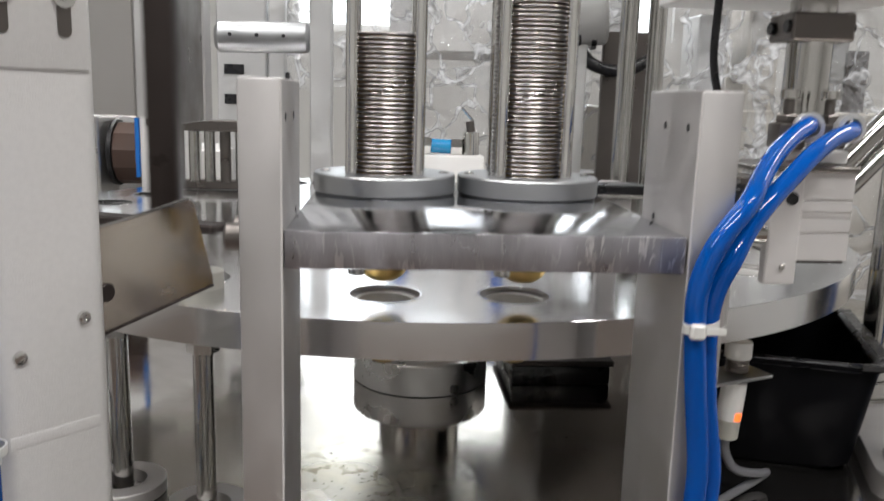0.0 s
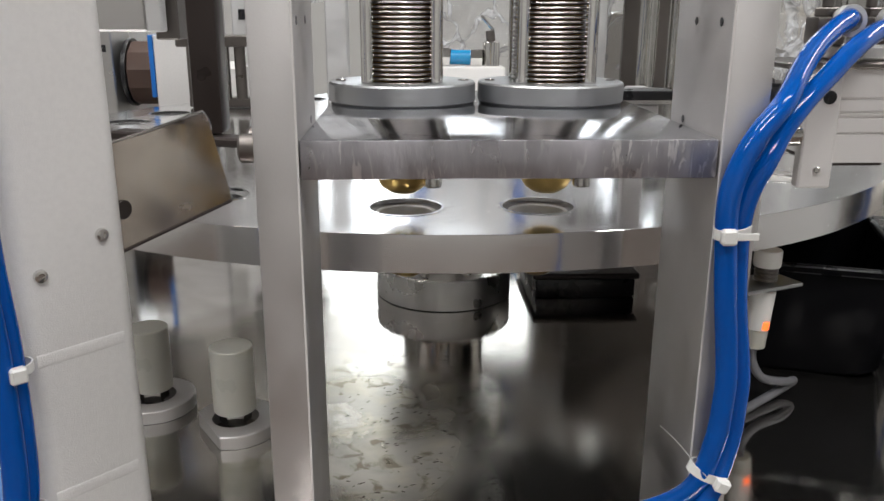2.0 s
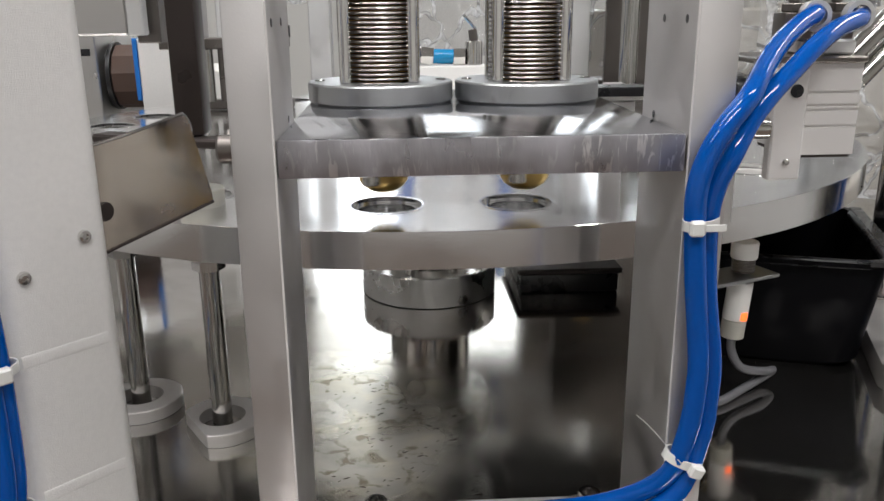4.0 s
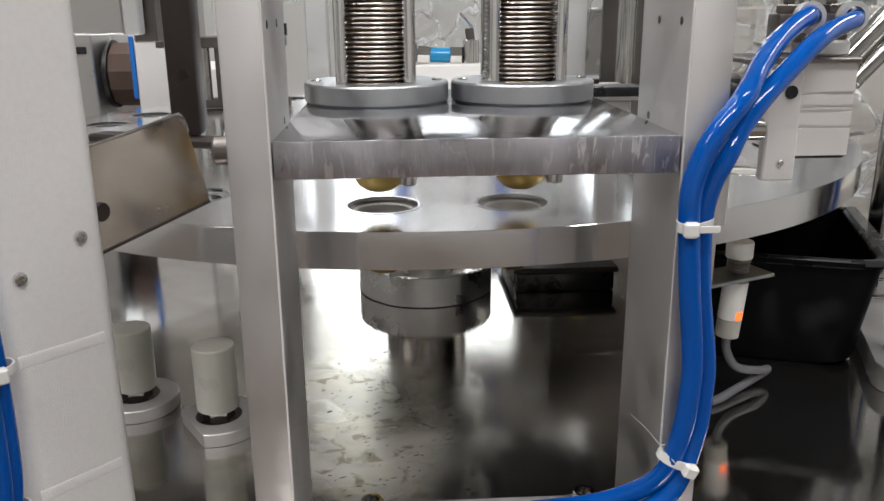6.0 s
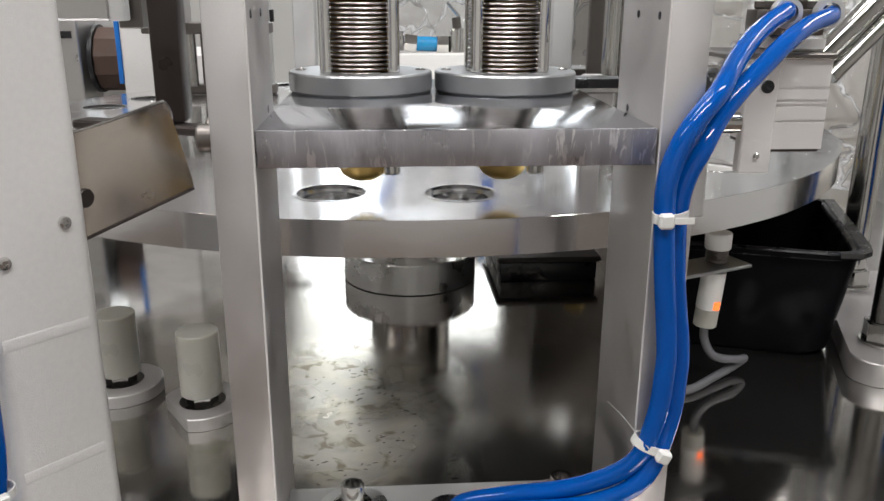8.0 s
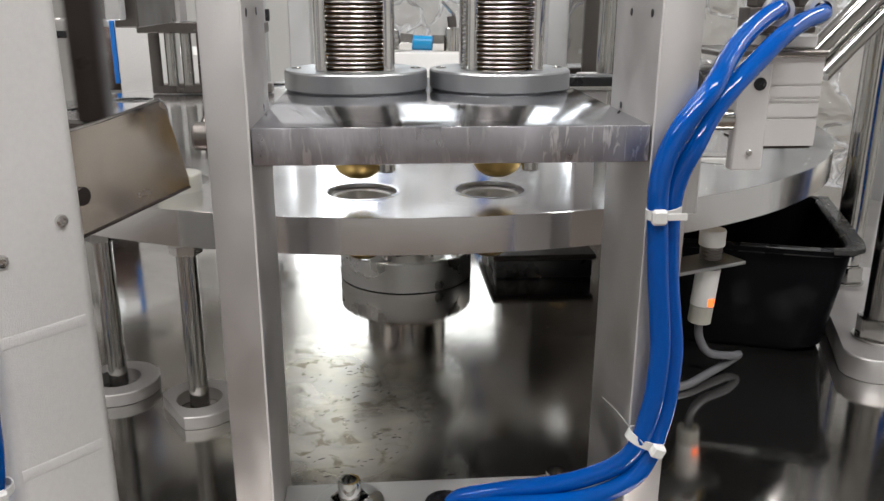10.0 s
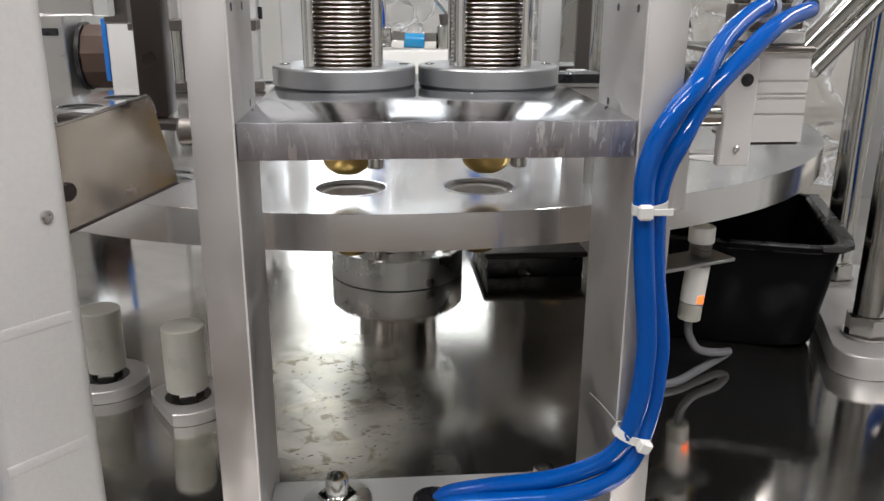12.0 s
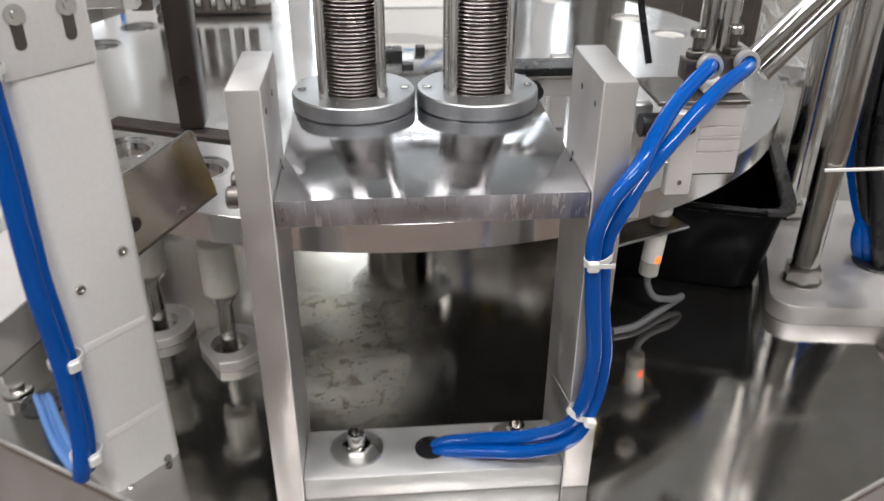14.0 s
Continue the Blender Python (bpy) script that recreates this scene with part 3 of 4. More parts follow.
for sx, sz in ((0.0465, 0.1945), (0.0125, 0.1795), (0.0465, 0.0045), (0.0125, -0.0015)):
    k = lathe(B(), [(0, 0.0006), (0.0016, 0.0006), (0.0018, 0.0018), (0.0032, 0.0016), (0.0037, 0.0004), (0.0037, 0)], 20, pm @ Matrix.Translation((sx, 0.0001, sz)) @ Matrix.Rotation(radians(-90), 4, "X"))
    part("screw", k, "chrome", cover, "small bright socket screw")
for sx in (0.044, 0.0135):
    k = B()
    prism(k, [(0.0036 * math.cos(math.radians(a)), (0.016 if a <= 180 else 0.0) + 0.0036 * math.sin(math.radians(a))) for a in range(0, 361, 20)], 0.0, 0.0004, pm @ Matrix.Translation((sx, 0.0015, 0.343)) @ Matrix.Rotation(radians(90), 4, "X") @ Matrix.Rotation(radians(180), 4, "Y") @ Matrix.Rotation(radians(180), 4, "Z") @ Matrix.Scale(-1, 4, (0, 1, 0)))
    part("slot", k, "darksteel", upper, "dark long slot")
    part("washer", lathe(B(), [(0, 0.0021), (0.0022, 0.0021), (0.0024, 0.0012), (0.0058, 0.0012), (0.0060, 0.0003), (0.0060, 0)], 24, pm @ Matrix.Translation((sx, 0.0019, 0.3595)) @ Matrix.Rotation(radians(-90), 4, "X")), "chrome", upper, "bright screw on a washer")

# ---- pushers ----


def foot_plate(px, py, r=0.0325, cut=0.022, hole=0.0175):
    """A round plate with one flat side and a bore."""
    k, n = B(), 40
    nx, ny = -0.85, -0.53
    rings = []
    for rr, z, clip in ((hole, 0.0105, False), (r - 0.0008, 0.0105, True), (r, 0.0098, True), (r, 0.0003, True), (hole, 0.0003, False)):
        ring = []
        for i in range(n):
            a = 2 * math.pi * i / n
            x, y = rr * math.cos(a), rr * math.sin(a)
            over = x * nx + y * ny - cut
            if clip and over > 0:
                x, y = x - over * nx, y - over * ny
            ring.append(k.verts.new((px + x, py + y, z)))
        rings.append(ring)
    for p, q in zip(rings, rings[1:] + rings[:1]):
        for i in range(n):
            k.faces.new((p[i], p[(i + 1) % n], q[(i + 1) % n], q[i]))
    return k


PUSH = ((-0.181, 0.600), (-0.2545, 0.640))
pushers = []
for px, py in PUSH:
    t = thing("pusher_foot", px, py, 0, "small steel foot plate with a hole for the pusher rod", "foot plate", "pusher feet")
    part("plate", foot_plate(px, py), "post", t)
    q = thing("lift_pusher", px, py, 0, "cloudy white nylon pusher on a steel rod", "pusher", "lift pushers")
    part("head", lathe(B(), [(0, 0.0175), (0.0152, 0.0175), (0.0159, 0.0182), (0.0159, 0.0682), (0.0153, 0.0690), (0, 0.0690)], 32, Matrix.Translation((px, py, 0))), "nylon", q, "cloudy white nylon head")
    part("rod", rod(B(), 0.0075, (px, py, -0.15), (px, py, 0.0172)), "steel", q, "steel rod")
    part("nut", hexnut(B(), 0.0120, px, py, 0.0085, 0.0162), "steel", q, "steel hexagon nut")
    pushers.append((q, px, py))

# ---- escapement ----
HOLD = PB + 0.0025
slide = thing("separator_slide", 0, 0.565, PB, "steel separator pins under the magazine plate", "separator slide")
for mx, my in MAG:
    part("pin", rod(B(), 0.0058, (mx + 0.0195, 0.554, 0.1985), (mx + 0.0195, 0.554, PB - 0.0005), 24, 0.0008), "steel", slide)

# ---- plate bolts on the posts ----
for x, d in ((-0.1185, -1), (0.1190, 1)):
    for y, z in ((0.428, 0.2445), (0.452, 0.2445)):
        t = thing("clamp_bolt", x, y, z, "dark steel socket head bolt in the side of the post", "bolt", "plate bolts")
        head = part("head", rod(B(), 0.0072, (x + d * 0.0002, y, z), (x + d * 0.0110, y, z), 20, 0.0012), "darksteel", t)
        part("socket", rod(B(), 0.0036, (x + d * 0.0111, y, z), (x + d * 0.0114, y, z), 6, 0.0001), "darksteel", head)

# ---- guard sheet behind the cover ----
ga = math.radians(58)
gm = Matrix(((math.cos(ga), math.sin(ga), 0, -0.2075), (math.sin(ga), -math.cos(ga), 0, 0.474), (0, 0, 1, 0), (0, 0, 0, 1)))
outline = [(0.0, 0.1795), (0.0860, 0.1915), (0.0857, 0.198), (0.0725, 0.241)]
outline += [(0.0665 + 0.0062 * math.cos(math.radians(a)), 0.2435 + 0.0062 * math.sin(math.radians(a))) for a in (30, 55, 80, 105)] + [(0.0, 0.2405), (-0.02, 0.238), (-0.02, 0.1765)]
t = thing("guard_sheet", -0.2075, 0.474, 0.172, "bent brushed steel guard sheet with rounded corner", "guard sheet")
k = prism(B(), outline, -0.0008, 0.0008, gm @ Matrix.Rotation(radians(90), 4, "X") @ Matrix.Scale(-1, 4, (0, 0, 1)))
part("sheet", k, "sheet", t)
k = box(B(), -0.02, 0.066, -0.006, -0.0012, 0.2390, 0.2405, 0.0004, gm)
part("folded_edge", k, "sheet", t)
lower = [gm @ Vector((x, 0.0012, z)) for x, z in ((-0.02, 0.1767), (0.0, 0.1797), (0.043, 0.1857), (0.0858, 0.1917))]
part("lower_hem", hose(B(), lower, 0.0009, 8, 4), "blackened", t, "dark lower edge")
hem = [gm @ Vector((x, 0.0, z)) for x, z in ((-0.02, 0.2384), (0.02, 0.2425), (0.062, 0.2492), (0.0685, 0.2492), (0.0722, 0.2445), (0.0735, 0.2385))]
part("rolled_hem", hose(B(), hem, 0.0011, 8, 5), "chrome", t, "bright rolled edge")
part("screw", rod(B(), 0.0055, gm @ Vector((0.003, 0.001, 0.203)), gm @ Vector((0.003, 0.0022, 0.203)), 16), "blackened", t, "dark screw head")

# ---- gripper arm ----
arm = thing("gripper_arm", -0.176, 0.605, 0.224, "dark steel upright arm with a flat foot over the turntable", "gripper arm")
part("upright", box(B(), -0.1865, -0.1665, 0.594, 0.620, 0.2285, 0.66, 0.003, seg=2), "blackened", arm)
fm = Matrix.Translation((-0.192, 0.603, 0)) @ Matrix.Rotation(radians(-22), 4, "Z")
part("foot", box(B(), -0.062, 0.062, -0.009, 0.009, 0.2215, 0.228, 0.0015, fm), "blackened", arm)

# ---- compact cylinder on the turntable side ----
t = thing("compact_cylinder", 0.21, 0.50, 0.216, "grey anodised compact air cylinder on an end plate", "air cylinder")
prof = [(0.535, 0.2264), (0.4825, 0.2264)]
for g in (0.2431, 0.2524, 0.2550, 0.2625):
    prof += [(0.4825, g - 0.0008), (0.4838, g - 0.0006), (0.4838, g + 0.0006), (0.4825, g + 0.0008)]
prof += [(0.4825, 0.2786), (0.535, 0.2786)]
k = prism(B(), prof, 0.1902, 0.2248, Matrix(((0, 0, 1, 0), (1, 0, 0, 0), (0, 1, 0, 0), (0, 0, 0, 1))))
part("barrel", k, "cyl", t)
part("base_strip", box(B(), 0.1902, 0.2240, 0.4845, 0.533, 0.2244, 0.2262, 0.0002), "blackened", t, "dark strip under the barrel")
end = part("end_plate", box(B(), 0.1710, 0.1900, 0.4740, 0.4822, 0.2135, 0.2762, 0.0010), "cyl", t)
part("side_plate", box(B(), 0.128, 0.1660, 0.5050, 0.5130, 0.1785, 0.272, 0.0012), "anod", t)
part("top_cap", box(B(), 0.1600, 0.2255, 0.4790, 0.535, 0.2790, 0.2825, 0.0008), "darksteel", t, "dark top cap")
part("manifold", box(B(), 0.196, 0.2245, 0.492, 0.528, 0.2828, 0.291, 0.0012), "white", t, "pale manifold block")
part("bore", rod(B(), 0.0038, (0.1830, 0.4737, 0.2642), (0.1830, 0.4731, 0.2642), 20, 0.0001), "black", end)
part("screw", rod(B(), 0.0018, (0.1808, 0.4737, 0.2242), (0.1808, 0.4720, 0.2242), 12, 0.0004), "steel", end)
part("piston_rod", rod(B(), 0.0062, (0.1500, 0.4790, 0.2430), (0.1709, 0.4790, 0.2430), 24), "steel", t, "bright piston rod")
part("port_plug", rod(B(), 0.0085, (0.152, 0.490, 0.262), (0.1706, 0.490, 0.262), 20), "black", t, "black port plug")
for rx, ry in ((0.190, 0.503), (0.219, 0.510)):
    t = thing("flow_regulator", rx, ry, 0.282, "small air flow regulator with an adjusting screw", "flow regulator", "flow regulators")
    body = part("body", box(B(), rx - 0.0085, rx + 0.0085, ry - 0.008, ry + 0.008, 0.2912, 0.3065, 0.0015, seg=2), "darksteel", t)
    part("collar", rod(B(), 0.0072, (rx, ry, 0.3066), (rx, ry, 0.3115), 6), "darksteel", t)
    part("stem", rod(B(), 0.0032, (rx, ry, 0.3116), (rx, ry, 0.3205), 16), "darksteel", t)
    part("knob", rod(B(), 0.0056, (rx, ry, 0.3206), (rx, ry, 0.3265), 24), "steel", body)
    part("push_ring", lathe(B(), [(0.0058, 0), (0.0085, 0), (0.0088, 0.001), (0.0085, 0.006), (0.0058, 0.006)], 24, Matrix.Translation((rx + 0.005, ry - 0.019, 0.3045)) @ Matrix.Rotation(radians(-90), 4, "X"), closed=True), "anod", body, "grey push ring")

# ---- blue air hoses ----
HR = 0.0053
HOSE_A = [(0.1950, 0.4950, 0.3058), (0.1925, 0.4820, 0.3056), (0.1768, 0.4660, 0.3005), (0.1572, 0.4440, 0.2922), (0.1402, 0.4225, 0.2818), (0.1245, 0.4015, 0.2692), (0.1105, 0.3935, 0.2555), (0.1026, 0.3912, 0.2415), (0.0989, 0.3905, 0.2272), (0.0991, 0.3905, 0.2112), (0.1021, 0.3905, 0.1788), (0.1061, 0.3905, 0.1450), (0.1067, 0.3905, 0.1275), (0.1043, 0.3910, 0.1000), (0.0960, 0.3960, 0.0705), (0.0712, 0.4125, 0.0462), (0.0350, 0.4285, 0.0312), (0.0080, 0.4360, 0.0220), (-0.0010, 0.4360, 0.0120)]
HOSE_B = [(0.2240, 0.5030, 0.3035), (0.2235, 0.4900, 0.3030), (0.2000, 0.4680, 0.2985), (0.1790, 0.4480, 0.2910), (0.1599, 0.4320, 0.2797), (0.1420, 0.4170, 0.2688), (0.1275, 0.4060, 0.2562), (0.1176, 0.3982, 0.2425), (0.1109, 0.3976, 0.2282), (0.1081, 0.3976, 0.2100), (0.1103, 0.3976, 0.1755), (0.1156, 0.3976, 0.1409), (0.1166, 0.3976, 0.1230), (0.1136, 0.3965, 0.0930), (0.1003, 0.3930, 0.0612), (0.0743, 0.4040, 0.0395), (0.0380, 0.4185, 0.0275), (0.0080, 0.4285, 0.0200), (0.0000, 0.4300, 0.0120)]
for centre_line in (HOSE_A, HOSE_B):
    t = thing("air_hose", 0.105, 0.391, 0.2, "shiny blue polyurethane air hose from the cylinder to the deck", "air hose", "blue air hoses")
    part("tube", hose(B(), centre_line, HR, 20), "blue", t)
    end = Vector(centre_line[0])
    part("end_sleeve", rod(B(), HR + 0.0006, end + Vector((0, 0.0005, 0)), end + Vector((-0.0008, -0.0060, -0.0001)), 20), "flange", t, "grey push-in collar")
t = thing("cable_grommet", -0.001, 0.433, 0.0206, "black rubber lined hole in the foot block", "grommet")
part("ring", lathe(B(), [(0.0105, 0.0206), (0.0125, 0.0206), (0.0125, 0.0214), (0.0105, 0.0214)], 28, Matrix.Translation((-0.001, 0.433, 0)), closed=True), "black", t)
part("bore", lathe(B(), [(0, 0.0207), (0.0104, 0.0207)], 28, Matrix.Translation((-0.001, 0.433, 0))), "black", t)


def cable_tie(cx, cy, cz, w, d, axis, spin=0.0):
    t = thing("cable_tie", cx, cy, cz, "white nylon cable tie round the blue hoses", "cable tie", "cable ties")
    az = Vector(axis).normalized()
    ax = (Vector((1, 0, 0)) - az * az.x).normalized()
    ay = az.cross(ax)
    m = Matrix.Translation((cx, cy, cz)) @ Matrix((ax, ay, az)).transposed().to_4x4() @ Matrix.Rotation(radians(spin), 4, "Z")
    n = 24
    k = B()
    rings = []
    for off, z in ((0, -0.0024), (0.0009, -0.0024), (0.0009, 0.0024), (0, 0.0024)):
        rings.append([k.verts.new((math.cos(2 * math.pi * i / n) * (w + off), math.sin(2 * math.pi * i / n) * (d + off), z)) for i in range(n)])
    for p, q in zip(rings, rings[1:] + rings[:1]):
        for i in range(n):
            k.faces.new((p[i], p[(i + 1) % n], q[(i + 1) % n], q[i]))
    bmesh.ops.transform(k, matrix=m, verts=k.verts)
    return part("band", k, "tie", t), m


t, m = cable_tie(0.1034, 0.3940, 0.2105, 0.0114, 0.0060, (0.0, 0.0, 1), 38)
m = m @ Matrix.Rotation(radians(-38), 4, "Z")
part("lock", box(B(), -0.0095, -0.0020, -0.0132, -0.0090, -0.0038, 0.0038, 0.0012, m), "tie", t)
part("tail", box(B(), -0.0019, 0.0082, -0.0112, -0.0105, -0.0017, 0.0017, 0.0002, m), "tie", t)
t, m = cable_tie(0.1042, 0.3946, 0.0828, 0.0102, 0.0066, (0.42, -0.1, 1))
part("lock", box(B(), 0.0010, 0.0085, -0.0118, -0.0068, -0.0036, 0.0036, 0.0012, m), "tie", t)
k = hose(B(), [(0.1005, 0.385, 0.0850), (0.0965, 0.395, 0.0885), (0.0930, 0.412, 0.0905), (0.0905, 0.432, 0.0885)], 0.00028, 6, 4)
part("tail", k, "nylon", t, "thin loose tail")

LH = [(-0.262, 0.4395, 0.56), (-0.250, 0.418, 0.42), (-0.2465, 0.4115, 0.345), (-0.2452, 0.4100, 0.279), (-0.2462, 0.4088, 0.2045), (-0.2446, 0.4106, 0.149), (-0.2450, 0.4100, 0.085), (-0.2480, 0.4080, 0.055), (-0.2515, 0.4095, 0.042)]
for off, fl in ((0.0, 0.0), (-0.0075, 0.006)):
    t = thing("air_hose", -0.25, 0.41, 0.2, "blue air hose tied along the grey cover", "air hose", "blue air hoses")
    part("tube", hose(B(), [(x + off * 0.69 + fl * 0.7, y + off * 0.72 - fl * 0.7, z) for x, y, z in LH], 0.0062, 16), "blue", t)
for z, x, y in ((0.139, -0.2450, 0.4085), (0.0585, -0.2475, 0.4065), (0.335, -0.2465, 0.409)):
    t, m = cable_tie(x, y, z, 0.0105, 0.0085, (0.02, 0.0, 1), 45)
    part("lock", box(B(), -0.004, 0.004, -0.014, -0.0085, -0.004, 0.004, 0.001, m), "tie", t)
t = thing("air_tubes", -0.29, 0.46, 0.03, "three thin blue air tubes running from the hoses into the deck", "air tube", "blue air hoses")
for dx, dz in ((-0.005, 0.003), (0.0, 0.0), (0.005, 0.004)):
    part("tube", hose(B(), [(-0.2505 + dx, 0.4095, 0.046), (-0.2600 + dx, 0.4170, 0.030 + dz), (-0.286 + dx, 0.452, 0.027 + dz), (-0.317 + dx, 0.506, 0.024 + dz), (-0.330 + dx, 0.530, 0.012), (-0.333 + dx, 0.536, 0.0008)], 0.0029, 10), "palehose", t)
t = thing("deck_grommet", -0.333, 0.535, 0, "black rubber grommet round a deck hole", "grommet")
part("ring", lathe(B(), [(0.012, 0.0003), (0.0185, 0.0003), (0.0185, 0.002), (0.012, 0.002)], 28, Matrix.Translation((-0.333, 0.535, 0)), closed=True), "black", t)
part("bore", lathe(B(), [(0, 0.0005), (0.0119, 0.0005)], 28, Matrix.Translation((-0.333, 0.535, 0))), "black", t)

# ---- low guide block at the deck's side ----
gb = Matrix.Translation((-0.372, 0.605, 0)) @ Matrix.Rotation(radians(72), 4, "Z")
t = thing("side_block", -0.40, 0.62, 0, "flat grey steel block lying on the deck", "machine block")
part("block", box(B(), -0.03, 0.16, 0.004, 0.12, 0.0003, 0.048, 0.0012, gb), "post", t)
part("screw", lathe(B(), [(0, 0.0003), (0.013, 0.0003), (0.0135, 0.001), (0.013, 0.003), (0.007, 0.0034), (0.0065, 0.008), (0, 0.0085)], 28, Matrix.Translation((-0.362, 0.555, 0))), "steel", t, "bright screw on a washer")

# ---- sensor under the turntable ----
t = thing("proximity_sensor", 0.233, 0.63, 0.05, "white cylindrical sensor with a glowing orange lamp on a bracket", "sensor")
SX, SY = 0.2335, 0.632
at = Matrix.Translation((SX, SY, 0))
part("cap", lathe(B(), [(0, 0.131), (0.0100, 0.131), (0.0106, 0.130), (0.0106, 0.1185), (0.0100, 0.1175), (0, 0.1175)], 28, at), "white", t)
part("thread", lathe(B(), [(0, 0.1174)] + [(0.0086 + (0.0006 if i % 2 else 0), 0.1174 - 0.0012 * i) for i in range(10)] + [(0, 0.1066)], 24, at), "darksteel", t)
sleeve = part("sleeve", rod(B(), 0.0098, (SX - 0.003, SY, 0.0655), (SX - 0.0005, SY, 0.098), 28), "white", t)
part("lamp", rod(B(), 0.0040, (SX - 0.0002, SY - 0.0068, 0.0665), (SX + 0.0006, SY - 0.0068, 0.0735), 16), "led", sleeve, "glowing orange indicator lamp")
part("tail_cap", rod(B(), 0.0095, (SX - 0.004, SY, 0.050), (SX - 0.003, SY, 0.0654), 28), "nylon", t)
bmx = Matrix.Translation((SX, SY, 0)) @ Matrix.Rotation(radians(22), 4, "Z")
part("bracket", box(B(), -0.075, 0.024, -0.016, 0.016, 0.1020, 0.1050, 0.0006, bmx), "flange", t, "flat aluminium bracket")
part("bracket_foot", box(B(), -0.090, -0.0755, -0.016, 0.016, 0.0002, 0.1055, 0.0008, bmx), "anod", t)
t = thing("sensor_cable", 0.25, 0.65, 0, "grey sensor cable looping over the deck", "cable")
part("cable", hose(B(), [(SX - 0.004, SY, 0.050), (0.231, 0.632, 0.036), (0.240, 0.630, 0.022), (0.262, 0.635, 0.016), (0.274, 0.645, 0.012), (0.262, 0.640, 0.007), (0.236, 0.622, 0.0050), (0.214, 0.607, 0.0038), (0.190, 0.60, 0.0038)], 0.0035, 12), "rubber", t)

# ---- black bin ----
bmz = Matrix.Translation((0.370, 0.648, 0)) @ Matrix.Rotation(radians(-19), 4, "Z")
t = thing("reject_bin", 0.30, 0.75, 0.0, "empty black plastic bin with a rolled rim on the deck", "plastic bin")


def bin_shell():
    k = B()
    levels = ((0.016, 0.0003, 0.030), (0.011, 0.006, 0.026), (0.0, 0.098, 0.020), (-0.006, 0.099, 0.024), (-0.0065, 0.103, 0.025), (0.0015, 0.1035, 0.020), (0.014, 0.010, 0.022), (0.020, 0.006, 0.020))
    rings = []
    for inset, z, rad in levels:
        x0, x1, y0, y1 = -0.19 + inset, -inset, inset, 0.21 - inset
        ring = []
        for cx, cy, a0 in ((x1 - rad, y1 - rad, 0), (x0 + rad, y1 - rad, 90), (x0 + rad, y0 + rad, 180), (x1 - rad, y0 + rad, 270)):
            for i in range(6):
                a = math.radians(a0 + 18 * i)
                ring.append(k.verts.new((cx + rad * math.cos(a), cy + rad * math.sin(a), z)))
        rings.append(ring)
    for p, q in zip(rings, rings[1:]):
        for i in range(len(p)):
            k.faces.new((p[i], p[(i + 1) % len(p)], q[(i + 1) % len(p)], q[i]))
    k.faces.new(rings[0])
    k.faces.new(rings[-1])
    bmesh.ops.transform(k, matrix=bmz, verts=k.verts)
    return k


part("shell", bin_shell(), "bin", t)
lip = [(0.0062, 0.20), (0.0062, 0.025), (0.0035, 0.006), (-0.006, -0.0055), (-0.024, -0.0085), (-0.024, -0.0030), (-0.012, 0.0020), (-0.0060, 0.010), (-0.0045, 0.028), (-0.0045, 0.20)]
part("lip", prism(B(), lip, 0.1015, 0.1058, bmz @ Matrix.Translation((0.004, 0, 0))), "bin_lip", t, "glossy turned-out lip")
part("rim", hose(B(), [bmz @ Vector(p) for p in ((-0.0, 0.19, 0.101), (-0.001, 0.05, 0.101), (-0.004, 0.012, 0.101), (-0.02, 0.0, 0.101), (-0.06, -0.002, 0.101), (-0.17, -0.002, 0.101))], 0.0042, 10, 5), "black", t, "rolled glossy rim")

# ---- foot plate with columns at the side ----
t = thing("column_foot_plate", 0.45, 0.68, 0, "thick steel foot plate with rounded corner on the deck", "foot plate")
fp = [(0.405, 0.745)] + [(0.385 + 0.025 * math.cos(math.radians(a)), 0.628 + 0.025 * math.sin(math.radians(a))) for a in (170, 195, 220, 245, 265)] + [(0.66, 0.568), (0.70, 0.80), (0.43, 0.86)]
k = prism(B(), fp, 0.0003, 0.021)
bmesh.ops.bevel(k, geom=[e for e in k.edges if abs(e.verts[0].co.z - e.verts[1].co.z) < 1e-6 and e.verts[0].co.z > 0.01], offset=0.0012, segments=1, affect="EDGES")
part("plate", k, "post", t)
for cx, cy in ((0.403, 0.652), (0.455, 0.800)):
    c = thing("guide_column", cx, cy, 0.021, "polished steel column fixed with a hexagon nut", "column", "guide columns")
    part("washer", lathe(B(), [(0, 0.0213), (0.0205, 0.0213), (0.0205, 0.0235), (0, 0.0235)], 32, Matrix.Translation((cx, cy, 0))), "steel", c)
    part("nut", hexnut(B(), 0.0185, cx, cy, 0.0237, 0.040), "steel", c)
    part("shaft", rod(B(), 0.0135, (cx, cy, 0.0416), (cx, cy, 0.75), 36), "steel", c)
t = thing("hose_bundle", 0.49, 0.66, 0.02, "black and blue hoses tied to the steel column", "hose bundle")
